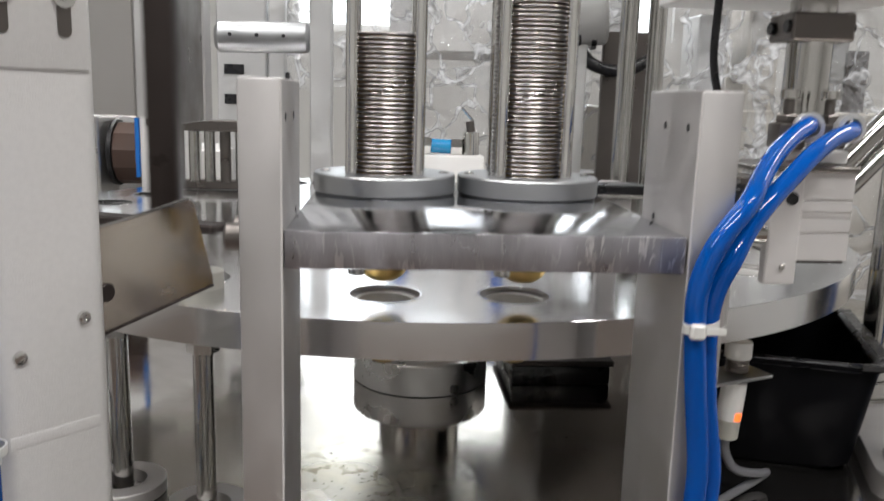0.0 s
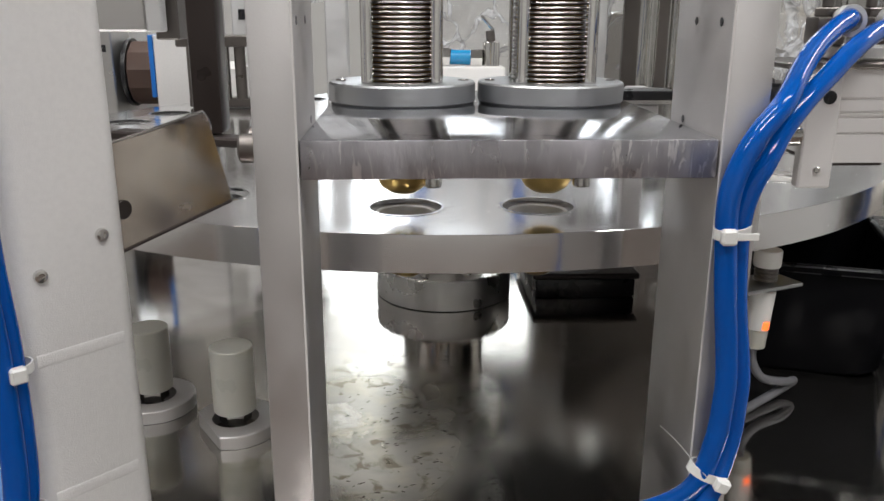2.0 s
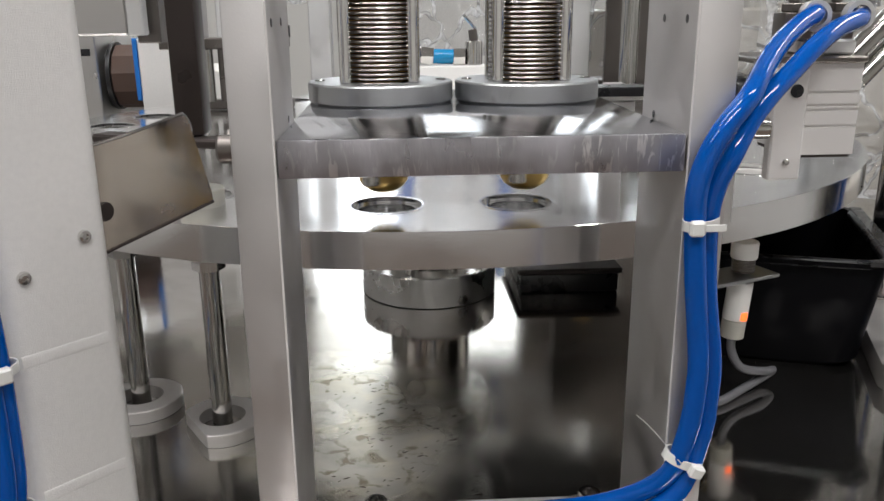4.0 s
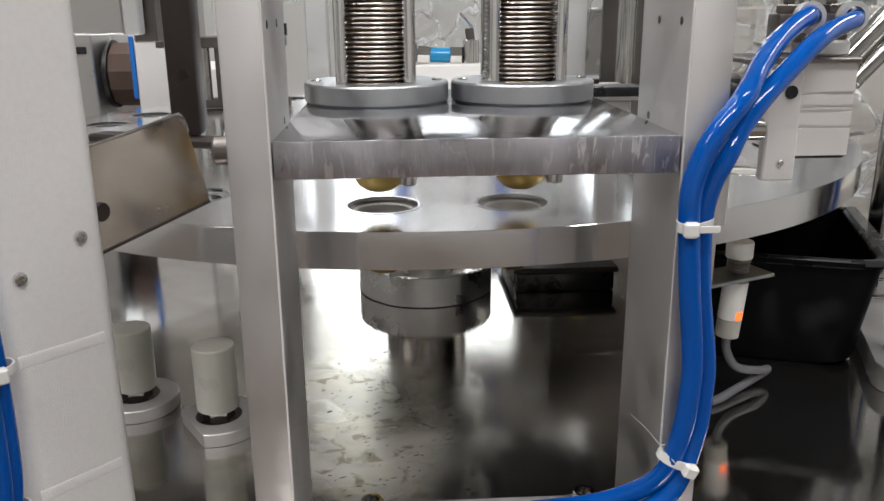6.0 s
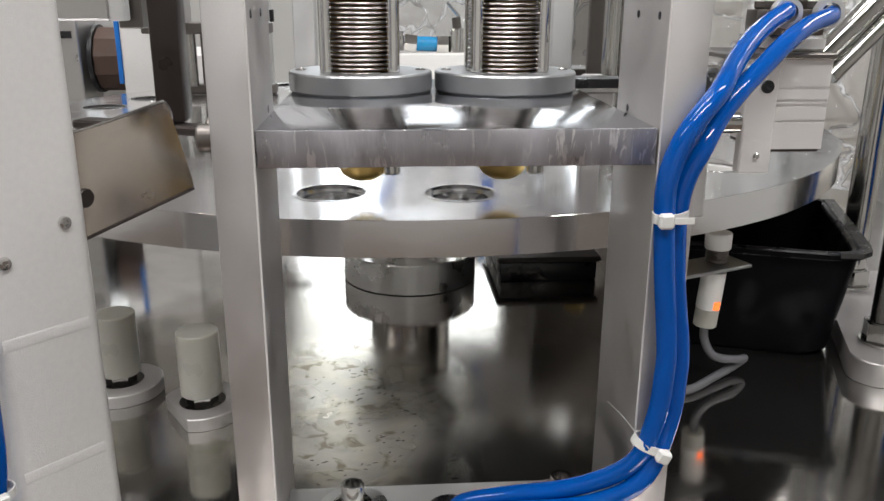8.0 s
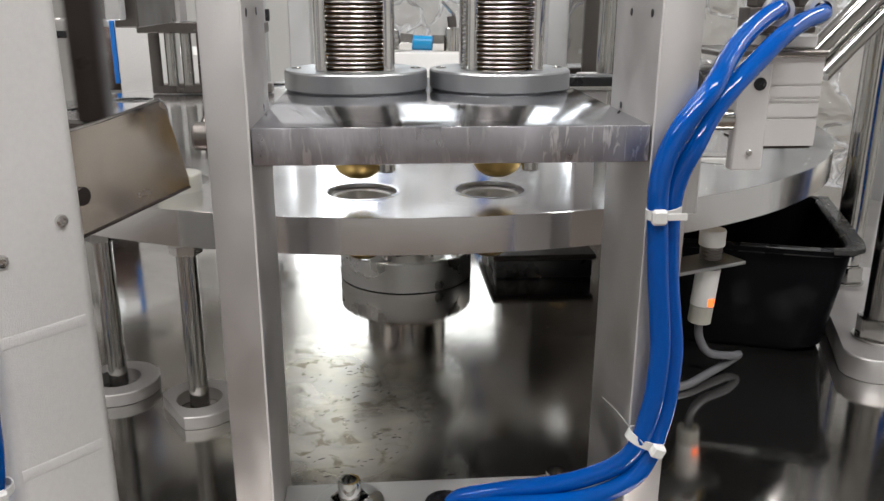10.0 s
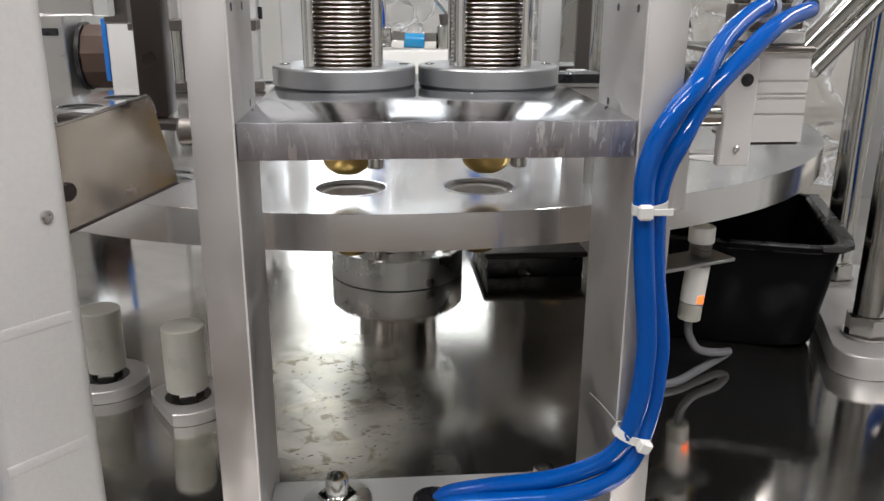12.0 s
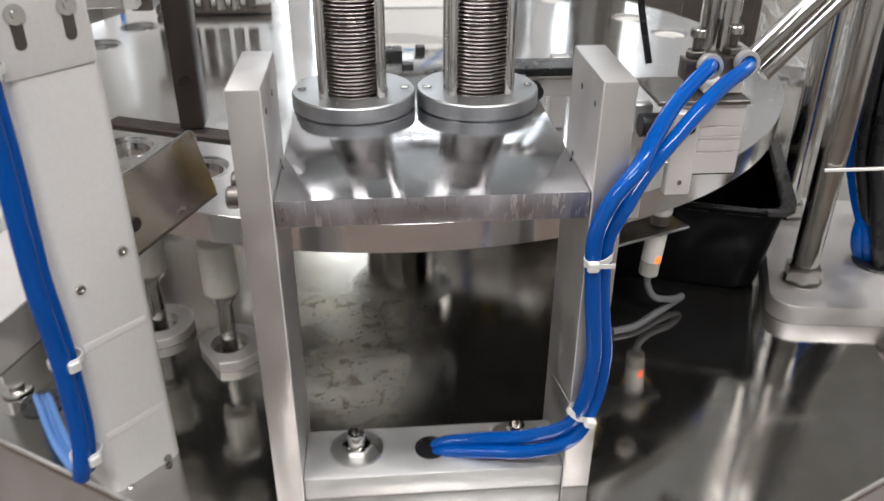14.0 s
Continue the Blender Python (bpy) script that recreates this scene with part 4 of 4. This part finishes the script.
for ox, oy, dx, dy, mt in ((0.062, 0.076, 0.0, 0.006, "blue"), (0.060, 0.052, 0.008, 0.010, "black"), (0.071, 0.046, 0.012, -0.004, "black"), (0.082, 0.055, 0.016, 0.006, "black"), (0.066, 0.036, 0.004, -0.010, "black"), (0.080, 0.066, -0.006, 0.012, "blue")):
    part("hose", hose(B(), [(0.497 + dx, 0.681 + dy, 0.0215), (0.488 + dx, 0.682 + dy, 0.05), (0.403 + ox + 0.014, 0.652 + oy - 0.004, 0.105), (0.403 + ox, 0.652 + oy, 0.18), (0.403 + ox - 0.006, 0.652 + oy + 0.006, 0.45), (0.403 + ox, 0.652 + oy, 0.74)], 0.0078, 12, 6), mt, t)
part("gland", lathe(B(), [(0.0, 0.0214), (0.026, 0.0214), (0.027, 0.0222), (0.026, 0.0235), (0.0, 0.0235)], 28, Matrix.Translation((0.505, 0.682, 0))), "black", t, "black rubber gland")
c = thing("clamp_bolt", 0.53, 0.60, 0.021, "bright hexagon bolt on a wide washer in the foot plate", "bolt", "foot plate bolts")
part("washer", lathe(B(), [(0, 0.0213), (0.019, 0.0213), (0.019, 0.0235), (0, 0.0235)], 32, Matrix.Translation((0.482, 0.590, 0))), "steel", c)
part("head", hexnut(B(), 0.0135, 0.482, 0.590, 0.0237, 0.033), "steel", c)
t = thing("cable_tie", 0.43, 0.66, 0.155, "white nylon cable tie holding hoses to the column", "cable tie", "cable ties")
part("band", box(B(), 0.388, 0.455, 0.634, 0.6365, 0.1535, 0.1565, 0.0005), "white", t)

# ---- sloping chute ----
t = thing("sloping_chute", 0.29, 0.62, 0.25, "dark steel chute of two rails sloping down to the turntable", "chute")
cm = Matrix.Translation((0.292, 0.615, 0.262)) @ Matrix.Rotation(radians(12), 4, "Z") @ Matrix.Rotation(radians(-43), 4, "Y")
for oy, oz, rr, mt in ((0.0, 0.0100, 0.0078, "steel"), (0.0, -0.0085, 0.0070, "steel"), (0.016, 0.0010, 0.0070, "darksteel")):
    part("rail", rod(B(), rr, cm @ Vector((0, oy, oz)), cm @ Vector((0.36, oy, oz)), 24), mt, t)

# ---- slender column behind the cylinder ----
t = thing("clamped_column", 0.226, 0.556, 0.283, "polished column with a dark split clamp above the cylinder", "column")
part("shaft", rod(B(), 0.0145, (0.228, 0.560, 0.2828), (0.228, 0.560, 0.385), 36), "steel", t)
part("clamp", box(B(), 0.207, 0.249, 0.543, 0.577, 0.358, 0.376, 0.0015), "darksteel", t)
for bx in (0.2045, 0.2495):
    for by in (0.548, 0.571):
        part("clamp_screw", rod(B(), 0.0042, (bx, by, 0.367), (bx + (0.0024 if bx < 0.22 else -0.0024), by, 0.367), 12, 0.0002), "black", t)
part("top_plate", box(B(), 0.150, 0.290, 0.500, 0.640, 0.386, 0.396, 0.0012), "white", t, "pale top plate")
t = thing("black_cable", 0.17, 0.56, 0.3, "thin black cable hanging beside the post", "cable")
part("cable", hose(B(), [(0.162, 0.555, 0.386), (0.161, 0.553, 0.345), (0.166, 0.548, 0.315), (0.172, 0.545, 0.290)], 0.0026, 10), "black", t)

# ---- rail behind the magazine plate ----
t = thing("transfer_rail", 0.13, 0.69, 0.236, "dark transfer rail with bright edge behind the magazine", "rail")
part("rail", box(B(), 0.040, 0.162, 0.668, 0.70, 0.2415, 0.2495, 0.0008), "black", t)
part("edge_strip", box(B(), 0.040, 0.162, 0.666, 0.6679, 0.239, 0.2425, 0.0004), "steel", t)
part("carrier", box(B(), 0.042, 0.150, 0.672, 0.70, 0.221, 0.2385, 0.001), "post", t)
part("leg", box(B(), 0.133, 0.150, 0.701, 0.715, 0.1785, 0.2495, 0.001), "post", t)
part("knob", rod(B(), 0.008, (0.110, 0.6718, 0.229), (0.110, 0.660, 0.229), 20), "black", t)

# ---- turntable hub and fittings ----
t = thing("hub_cover", CX, CY, DZ, "round aluminium hub cover with small black blocks on the turntable", "hub cover")
part("dome", lathe(B(), [(0, 0.0046), (0.085, 0.0046), (0.0865, 0.0036), (0.0865, 0.0004), (0, 0.0004)], 64, Matrix.Translation((CX, CY, DZ))), "disc", t)
for hx, hy, w, h in ((-0.012, 0.925, 0.0105, 0.016), (0.022, 0.955, 0.006, 0.010), (0.004, 0.895, 0.0065, 0.007)):
    part("block", box(B(), hx - w, hx + w, hy - w, hy + w, DZ + 0.0048, DZ + 0.0048 + h, 0.001), "black", t, "small black block")
t = thing("air_fitting", 0.027, 1.236, DZ, "chrome air fitting with a short blue tube", "air fitting")
part("tube", rod(B(), 0.0105, (0.014, 1.236, 0.2450), (0.043, 1.236, 0.2440), 20), "cyan", t)
part("elbow", rod(B(), 0.0135, (-0.004, 1.236, 0.2470), (0.0138, 1.236, 0.2450), 6), "chrome", t)
part("elbow_block", box(B(), -0.034, -0.0042, 1.222, 1.250, 0.2327, 0.264, 0.004, seg=2), "chrome", t)
part("coupling", rod(B(), 0.0135, (0.0432, 1.236, 0.2440), (0.060, 1.236, 0.2440), 6), "chrome", t)
part("riser_hose", hose(B(), [(-0.022, 1.236, 0.2642), (-0.0225, 1.237, 0.285), (-0.028, 1.24, 0.31), (-0.045, 1.25, 0.345), (-0.08, 1.27, 0.37)], 0.0085, 12), "blue", t)
part("valve_body", rod(B(), 0.0125, (0.073, 1.236, 0.2325), (0.073, 1.236, 0.266), 20), "chrome", t)
part("valve_stem", rod(B(), 0.0065, (0.073, 1.236, 0.2662), (0.071, 1.236, 0.282), 12), "darksteel", t)
part("lever", box(B(), 0.048, 0.075, 1.231, 1.241, 0.2825, 0.2865, 0.001, Matrix.Translation((0.073, 0, 0.2825)) @ Matrix.Rotation(radians(48), 4, "Y") @ Matrix.Translation((-0.073, 0, -0.2825))), "chrome", t)
part("base", box(B(), -0.040, 0.092, 1.215, 1.257, DZ + 0.0003, 0.2323, 0.002), "white", t)
# ---- machinery behind the turntable ----
t = thing("press_station", -0.32, 0.80, 0.291, "grey brushed steel press station reaching over the turntable", "press station")
part("mast", box(B(), -0.64, -0.56, 0.76, 0.88, 0.0003, 0.72, 0.002), "anod", t)
part("arm", box(B(), -0.5598, -0.4002, 0.77, 0.87, 0.52, 0.64, 0.002), "anod", t)
part("housing", box(B(), -0.40, -0.262, 0.738, 0.90, 0.291, 0.70, 0.002), "housing", t)
part("corner_strip", box(B(), -0.2618, -0.249, 0.736, 0.752, 0.291, 0.70, 0.0012), "anod", t, "pale corner strip")
part("inner_plate", box(B(), -0.2618, -0.2418, 0.760, 0.90, 0.284, 0.70, 0.0012), "darksteel", t)
t = thing("machine_column", -0.31, 1.1, 0.277, "tall grey metal column plate over the turntable", "machine column")
part("plate", box(B(), -0.345, -0.283, 1.10, 1.14, 0.277, 0.72, 0.0015), "post", t)
part("crossbar", box(B(), -0.350, -0.185, 1.141, 1.19, 0.262, 0.2765, 0.0015), "darksteel", t)
for i in range(7):
    part("tooling_pin", rod(B(), 0.0075, (-0.335 + 0.021 * i, 1.165, 0.192), (-0.335 + 0.021 * i, 1.165, 0.2615), 16), "steel" if i % 3 else "darksteel", t)
part("rail", box(B(), -0.350, -0.185, 1.19, 1.21, 0.1785, 0.1915, 0.0015), "darksteel", t)
t = thing("control_cabinet", -0.47, 1.55, -1.35, "pale cabinet door with a blue edge strip", "cabinet")
part("door", box(B(), -0.4738, -0.376, 1.46, 1.49, -1.35, 0.268, 0.002), "panel", t)
part("edge_strip", box(B(), -0.4815, -0.4742, 1.458, 1.49, 0.165, 0.268, 0.001), "azure", t, "blue edge strip")
part("body", box(B(), -0.62, -0.37, 1.661, 1.9, -1.35, 0.20, 0.002), "white", t)
t = thing("film_roll", -0.51, 1.56, 0.1, "faceted brown roll in a dark steel holder", "roll")
rm = Matrix.Translation((-0.545, 1.57, 0.199)) @ Matrix.Rotation(radians(90), 4, "Y")
part("roll", lathe(B(), [(0, 0.004), (0.055, 0.004), (0.057, 0.006), (0.057, 0.088), (0, 0.088)], 11, rm), "brown", t, angle=20)
part("end_ring", lathe(B(), [(0.030, -0.004), (0.060, -0.004), (0.060, 0.0035), (0.030, 0.0035)], 36, rm, closed=True), "black", t, "dark end ring")
part("core", lathe(B(), [(0, -0.03), (0.0295, -0.03), (0.0295, 0.003), (0, 0.003)], 20, rm), "darksteel", t)
holder = part("holder", box(B(), -0.72, -0.556, 1.50, 1.60, -1.35, 0.30, 0.002), "housing", t)
part("cover_plate", box(B(), -0.70, -0.598, 1.494, 1.4995, 0.155, 0.246, 0.001), "anod", holder, "pale cover plate")
part("window_slot", box(B(), -0.596, -0.566, 1.497, 1.4997, 0.238, 0.250, 0.0005), "black", holder, "dark slot")
t = thing("frame_upright", -0.36, 1.75, -1.35, "pale grey machine frame upright with dark slots", "machine frame")
part("upright", box(B(), -0.40, -0.30, 1.75, 1.80, -1.35, 0.9, 0.003), "anod", t)
for z in (0.30, 0.36, 0.44, 0.52):
    part("slot", box(B(), -0.385, -0.345, 1.7475, 1.7498, z - 0.010, z + 0.010, 0.0005), "black", t)
part("side_rail", box(B(), -0.296, -0.262, 1.75, 1.79, -1.35, 0.9, 0.003), "anod", t)
for z in (0.27, 0.345, 0.43):
    part("hinge", box(B(), -0.262, -0.254, 1.752, 1.765, z - 0.012, z + 0.012, 0.001), "black", t)
t = thing("tie_tube", -0.24, 1.33, 0.397, "dark grey tube held in a grey upright", "tube")
part("tube", rod(B(), 0.0235, (-0.315, 1.33, 0.397), (-0.171, 1.33, 0.400), 32, 0.006), "flange", t)
part("upright", box(B(), -0.171, -0.138, 1.31, 1.36, 0.1785, 0.72, 0.002), "anod", t)
for i in range(3):
    part("hole", rod(B(), 0.003, (-0.29 + 0.04 * i, 1.3065, 0.400), (-0.29 + 0.04 * i, 1.3058, 0.400), 10, 0.0001), "black", t)
for x in (0.362, 0.412):
    t = thing("guide_column", x, 1.45, 0, "polished steel column standing behind the turntable", "column", "rear columns")
    part("shaft", rod(B(), 0.0155, (x, 1.45, 0.0005), (x, 1.45, 0.85), 32), "steel", t)
    part("collar", rod(B(), 0.025, (x, 1.45, 0.0003), (x, 1.45, 0.03), 32), "steel", t)
t = thing("drive_motor", 0.36, 1.55, 0.42, "dark round motor with a hanging black cable", "motor")
part("stand", box(B(), 0.285, 0.325, 1.59, 1.615, 0.0003, 0.425, 0.002), "anod", t)
part("body", rod(B(), 0.062, (0.25, 1.62, 0.475), (0.36, 1.60, 0.485), 36, 0.006), "grey", t)
# Plate added out of sight to block a bright blob in the deck's reflection.
part("side_plate", box(B(), 0.365, 0.475, 1.625, 1.640, 0.0003, 0.45, 0.002), "darksteel", t)
for i in range(3):
    part("band", rod(B(), 0.0645, (0.27 + 0.03 * i, 1.6165, 0.477), (0.28 + 0.03 * i, 1.615, 0.478), 36, 0.001), "black", t)
part("cable", hose(B(), [(0.31, 1.61, 0.42), (0.34, 1.60, 0.385), (0.40, 1.59, 0.375), (0.45, 1.59, 0.40)], 0.012, 12), "black", t)
t = thing("blue_supply_hose", 0.115, 1.45, 0.2, "thick blue hose hanging behind the magazine", "hose")
part("hose", hose(B(), [(0.150, 1.45, 0.72), (0.153, 1.45, 0.45), (0.148, 1.45, 0.34), (0.151, 1.45, 0.26), (0.158, 1.52, 0.21), (0.16, 1.60, 0.195), (0.16, 1.69, 0.1835)], 0.0095, 14), "blue", t)
t, m = cable_tie(0.1485, 1.45, 0.345, 0.0105, 0.0105, (0, 0, 1))
part("lock", box(B(), -0.005, 0.005, -0.017, -0.0108, -0.005, 0.005, 0.001, m), "tie", t)


def packed_machine(x0, x1, y0, y1, z1, material, seed, foot=-1.30):
    rnd = random.Random(seed)
    t = thing("packed_machine", (x0 + x1) / 2, (y0 + y1) / 2, -1.35, "metal machine frame wrapped in clear plastic film", "packed machine", "packed machines")
    for x in (x0, x1 - 0.05):
        for y in (y0, y1 - 0.05):
            part("post", box(B(), x, x + 0.05, y, y + 0.05, -1.35, z1, 0.003), "anod", t)
    for z in (-0.15, z1 - 0.06):
        part("rail", box(B(), x0 + 0.0505, x1 - 0.0505, y0, y0 + 0.045, z, z + 0.045, 0.003), "anod", t)
    part("body", box(B(), x0 + 0.06, x1 - 0.06, y0 + 0.08, y1 - 0.06, foot, z1 - 0.25 - 0.1 * rnd.random(), 0.006), material, t)
    for i in range(5):
        x, z = x0 + 0.1 + (x1 - x0 - 0.25) * rnd.random(), z1 - 0.24
        h = 0.05 + 0.16 * rnd.random()
        part("unit", box(B(), x, x + 0.03 + 0.07 * rnd.random(), y0 + 0.09, y0 + 0.2, z - 0.12, z + h, 0.004), ("grey", "steel", "cream", "darksteel", "anod")[i], t)
    return t


def film_sheet(x0, x1, y, z0, z1, seed, turn=0.0):
    nx, nz = 46, 34
    k = B()
    grid = []
    for j in range(nz + 1):
        row = []
        for i in range(nx + 1):
            u_, v_ = i / nx, j / nz
            p = Vector((u_ * (x1 - x0) * 4 + seed * 7.3, v_ * (z1 - z0) * 2.2, seed * 1.7))
            d = 0.05 * noise.noise(p) + 0.035 * abs(noise.noise(p * 2.7)) + 0.014 * abs(noise.noise(p * 7.1))
            row.append(k.verts.new((x0 + u_ * (x1 - x0), y - d + math.tan(radians(turn)) * (u_ - 0.5) * (x1 - x0), z0 + v_ * (z1 - z0) + 0.02 * noise.noise(p * 1.3))))
        grid.append(row)
    for j in range(nz):
        for i in range(nx):
            k.faces.new((grid[j][i], grid[j][i + 1], grid[j + 1][i + 1], grid[j + 1][i]))
    return single("wrapping_film", k, "film", "crumpled clear plastic wrapping film over a machine frame", "plastic film", (x0 + x1) / 2, y, z0, "wrapping films", angle=25)


t = packed_machine(-0.05, 0.41, 1.95, 2.45, 0.95, "white", 3, 0.42)
# Box hidden behind the magazine, added to darken what the deck mirrors.
part("dark_mask_box", box(B(), 0.195, 0.345, 1.965, 2.0295, 0.31, 0.48, 0.003), "darksteel", t, "unseen dark steel box added to darken deck reflections")
packed_machine(0.42, 1.20, 1.80, 2.35, 0.62, "cream", 5)
packed_machine(0.98, 1.75, 0.95, 1.60, 0.30, "cream", 9)
packed_machine(-1.5, -0.75, 1.7, 2.4, 0.7, "white", 11)
# Rail hidden by the turntable, added to block window light passing under it.
t = thing("rear_mask_rail", 0.38, 1.41, 0, "dark steel rail added unseen behind the turntable to block window light", "rail")
part("rail", box(B(), 0.235, 0.52, 1.404, 1.418, 0.0004, 0.158, 0.002), "darksteel", t)
part("foot", box(B(), 0.26, 0.335, 1.4185, 1.45, 0.0004, 0.012, 0.001), "darksteel", t)
# Low cabinet added to keep window light out of the deck's right-hand reflection.
t = thing("mask_cabinet", 0.45, 1.73, -1.35, "low dark steel cabinet added behind the deck to darken its reflections", "cabinet")
part("body", box(B(), 0.225, 0.80, 1.68, 1.78, -1.35, 0.17, 0.003), "darksteel", t)
part("door", box(B(), 0.24, 0.78, 1.674, 1.6795, -1.25, 0.15, 0.002), "darksteel", t)
film_sheet(-0.28, 0.40, 1.86, 0.33, 0.90, 1)
film_sheet(0.0, 0.36, 1.91, 0.20, 0.38, 6)
film_sheet(0.30, 0.78, 1.76, -0.2, 0.72, 2, 8)
film_sheet(0.72, 1.30, 1.74, -0.3, 0.70, 3, -6)
film_sheet(0.90, 1.60, 0.98, -0.7, 0.36, 4, 35)

# ---- crumbs on the deck ----
rnd = random.Random(4)
k = B()
for i in range(230):
    if i < 45:
        cx, cy = rnd.gauss(0.10, 0.03), rnd.gauss(0.74, 0.03)
        r, long = 0.0005 + 0.0006 * rnd.random(), 1 + 0.6 * rnd.random()
    elif i < 75:
        cx, cy = rnd.gauss(0.40, 0.012), rnd.gauss(0.715, 0.02)
        r, long = 0.0006 + 0.0009 * rnd.random(), 1 + rnd.random()
    else:
        cx, cy = rnd.uniform(-0.098, 0.01), rnd.uniform(0.48, 0.74)
        r, long = 0.0004 + 0.0004 * rnd.random(), 1.5 + 3.5 * rnd.random()
    m = Matrix.Translation((cx, cy, r * 0.2)) @ Matrix.Rotation(rnd.gauss(0.35, 0.5), 4, "Z") @ Matrix.Diagonal((long, 1, 0.25, 1))
    bmesh.ops.create_icosphere(k, subdivisions=1, radius=r, matrix=m)
single("coffee_crumbs", k, "crumb", "dark coffee crumbs scattered on the steel deck", "coffee crumbs", 0.06, 0.66, 0, kind="stuff")

# ---- motion ----
TURN = ((0, 0), (0.2, 3.2), (0.4, 9.8), (0.6, 17.5), (0.8, 26), (0.9, 31), (1.0, 34), (1.1, 35.6), (1.2, 36))
STARTS = (2.4, 7.08, 12.48)


def disc_rows():
    rows = [(0.0, 0.0)]
    for i, s in enumerate(STARTS):
        rows += [(s - 0.1, 36.0 * i)] + [(s + d, 36.0 * i + a) for d, a in TURN] + [(s + 1.3, 36.0 * (i + 1))]
    return rows + [(14.0, 108.0)]


def put_capsule(label):
    return tagged(copy_thing(capsule, P(0, 0, 0)), label, "coffee capsule", "capsules in the turntable")


IN_HOLE = "gold coffee capsule with a silver rim, empty, in a turntable hole"
carried = [(put_capsule(IN_HOLE), 36 * k + sg * HALF + OFF) for k in range(3) for sg in (-1, 1)]
waiting = []
for turn_no in range(3):
    for sg, (mx, my) in zip((-1, 1), MAG):
        waiting.append((put_capsule("gold coffee capsule with a silver rim, hanging below its stack"), turn_no, sg, mx, my))
capsule.matrix_world = P(*[c + d for c, d in zip((CX, CY, DZ - 0.0036), (*hole_xy(36 * 3 - HALF + OFF), 0))])


def motions():
    rows = disc_rows()
    walk(turntable, [(t, P(CX, CY, DZ, 0, 0, a)) for t, a in rows])

    def in_hole(a):
        x, y = hole_xy(a)
        return P(CX + x, CY + y, DZ - 0.0036, 0, 0, a)

    for c, a0 in carried + [(capsule, 36 * 3 - HALF + OFF)]:
        walk(c, [(t, in_hole(a0 + a)) for t, a in rows])
    drops = (4.35, 9.15, 99.0)
    for c, k, sg, mx, my in waiting:
        queue = [HOLD + PITCH * 2 * (k - i) for i in range(k + 1)]
        keys = [(0.0, P(mx, my, queue[0]))]
        for i in range(k):
            keys += [(drops[i] + 0.5, P(mx, my, queue[i])), (drops[i] + 0.7, P(mx, my, queue[i + 1]))]
        if drops[k] < 14:
            a1 = sg * HALF + OFF
            x, y = hole_xy(a1)
            keys += [(drops[k], P(mx, my, HOLD)), (drops[k] + 0.06, P(mx, my, HOLD - 0.012)), (drops[k] + 0.16, P(CX + x, CY + y, DZ - 0.0036, 0, 0, a1))]
            base = 36.0 * (k + 1)
            keys += [(t, in_hole(a1 + a - base)) for t, a in rows if t > drops[k] + 0.3]
        else:
            keys += [(14.0, P(mx, my, HOLD))]
        walk(c, keys)
    left = -0.037
    slides = [(0.0, left), (0.2, left), (0.3, left * 0.6), (0.4, left * 0.1), (0.5, 0), (3.8, 0), (4.1, left), (5.05, left), (5.3, 0), (8.5, 0), (8.8, left), (9.75, left), (10.0, 0), (13.75, 0), (14.0, left)]
    walk(slide, [(t, P(x, 0.565, PB)) for t, x in slides])
    arms = [(0.0, 0.3), (0.1, 0.76), (0.2, 1.0), (0.83, 1.0), (0.9, 0.7), (1.0, 0.28), (1.1, 0.03), (1.2, 0), (4.5, 0), (4.75, 1), (5.3, 1), (5.6, 0), (9.2, 0), (9.45, 1), (9.9, 1), (10.2, 0), (14.0, 0)]
    walk(arm, [(t, P(-0.183 - 0.070 * k, 0.605, 0.2225)) for t, k in arms])
    lift = 0.121
    ups = [(0.0, lift), (0.62, lift), (0.7, lift * 0.93), (0.8, lift * 0.6), (0.9, lift * 0.2), (1.0, 0.0), (3.6, 0.0), (3.7, 0.012), (3.95, lift), (5.4, lift), (5.8, 0.004), (5.9, 0.0), (8.3, 0.0), (8.6, lift), (10.0, lift), (10.25, 0.0), (13.68, 0.0), (13.8, 0.016), (13.9, 0.037), (14.0, 0.052)]
    for q, px, py in pushers:
        walk(q, [(t, P(px, py, h)) for t, h in ups])


motions()
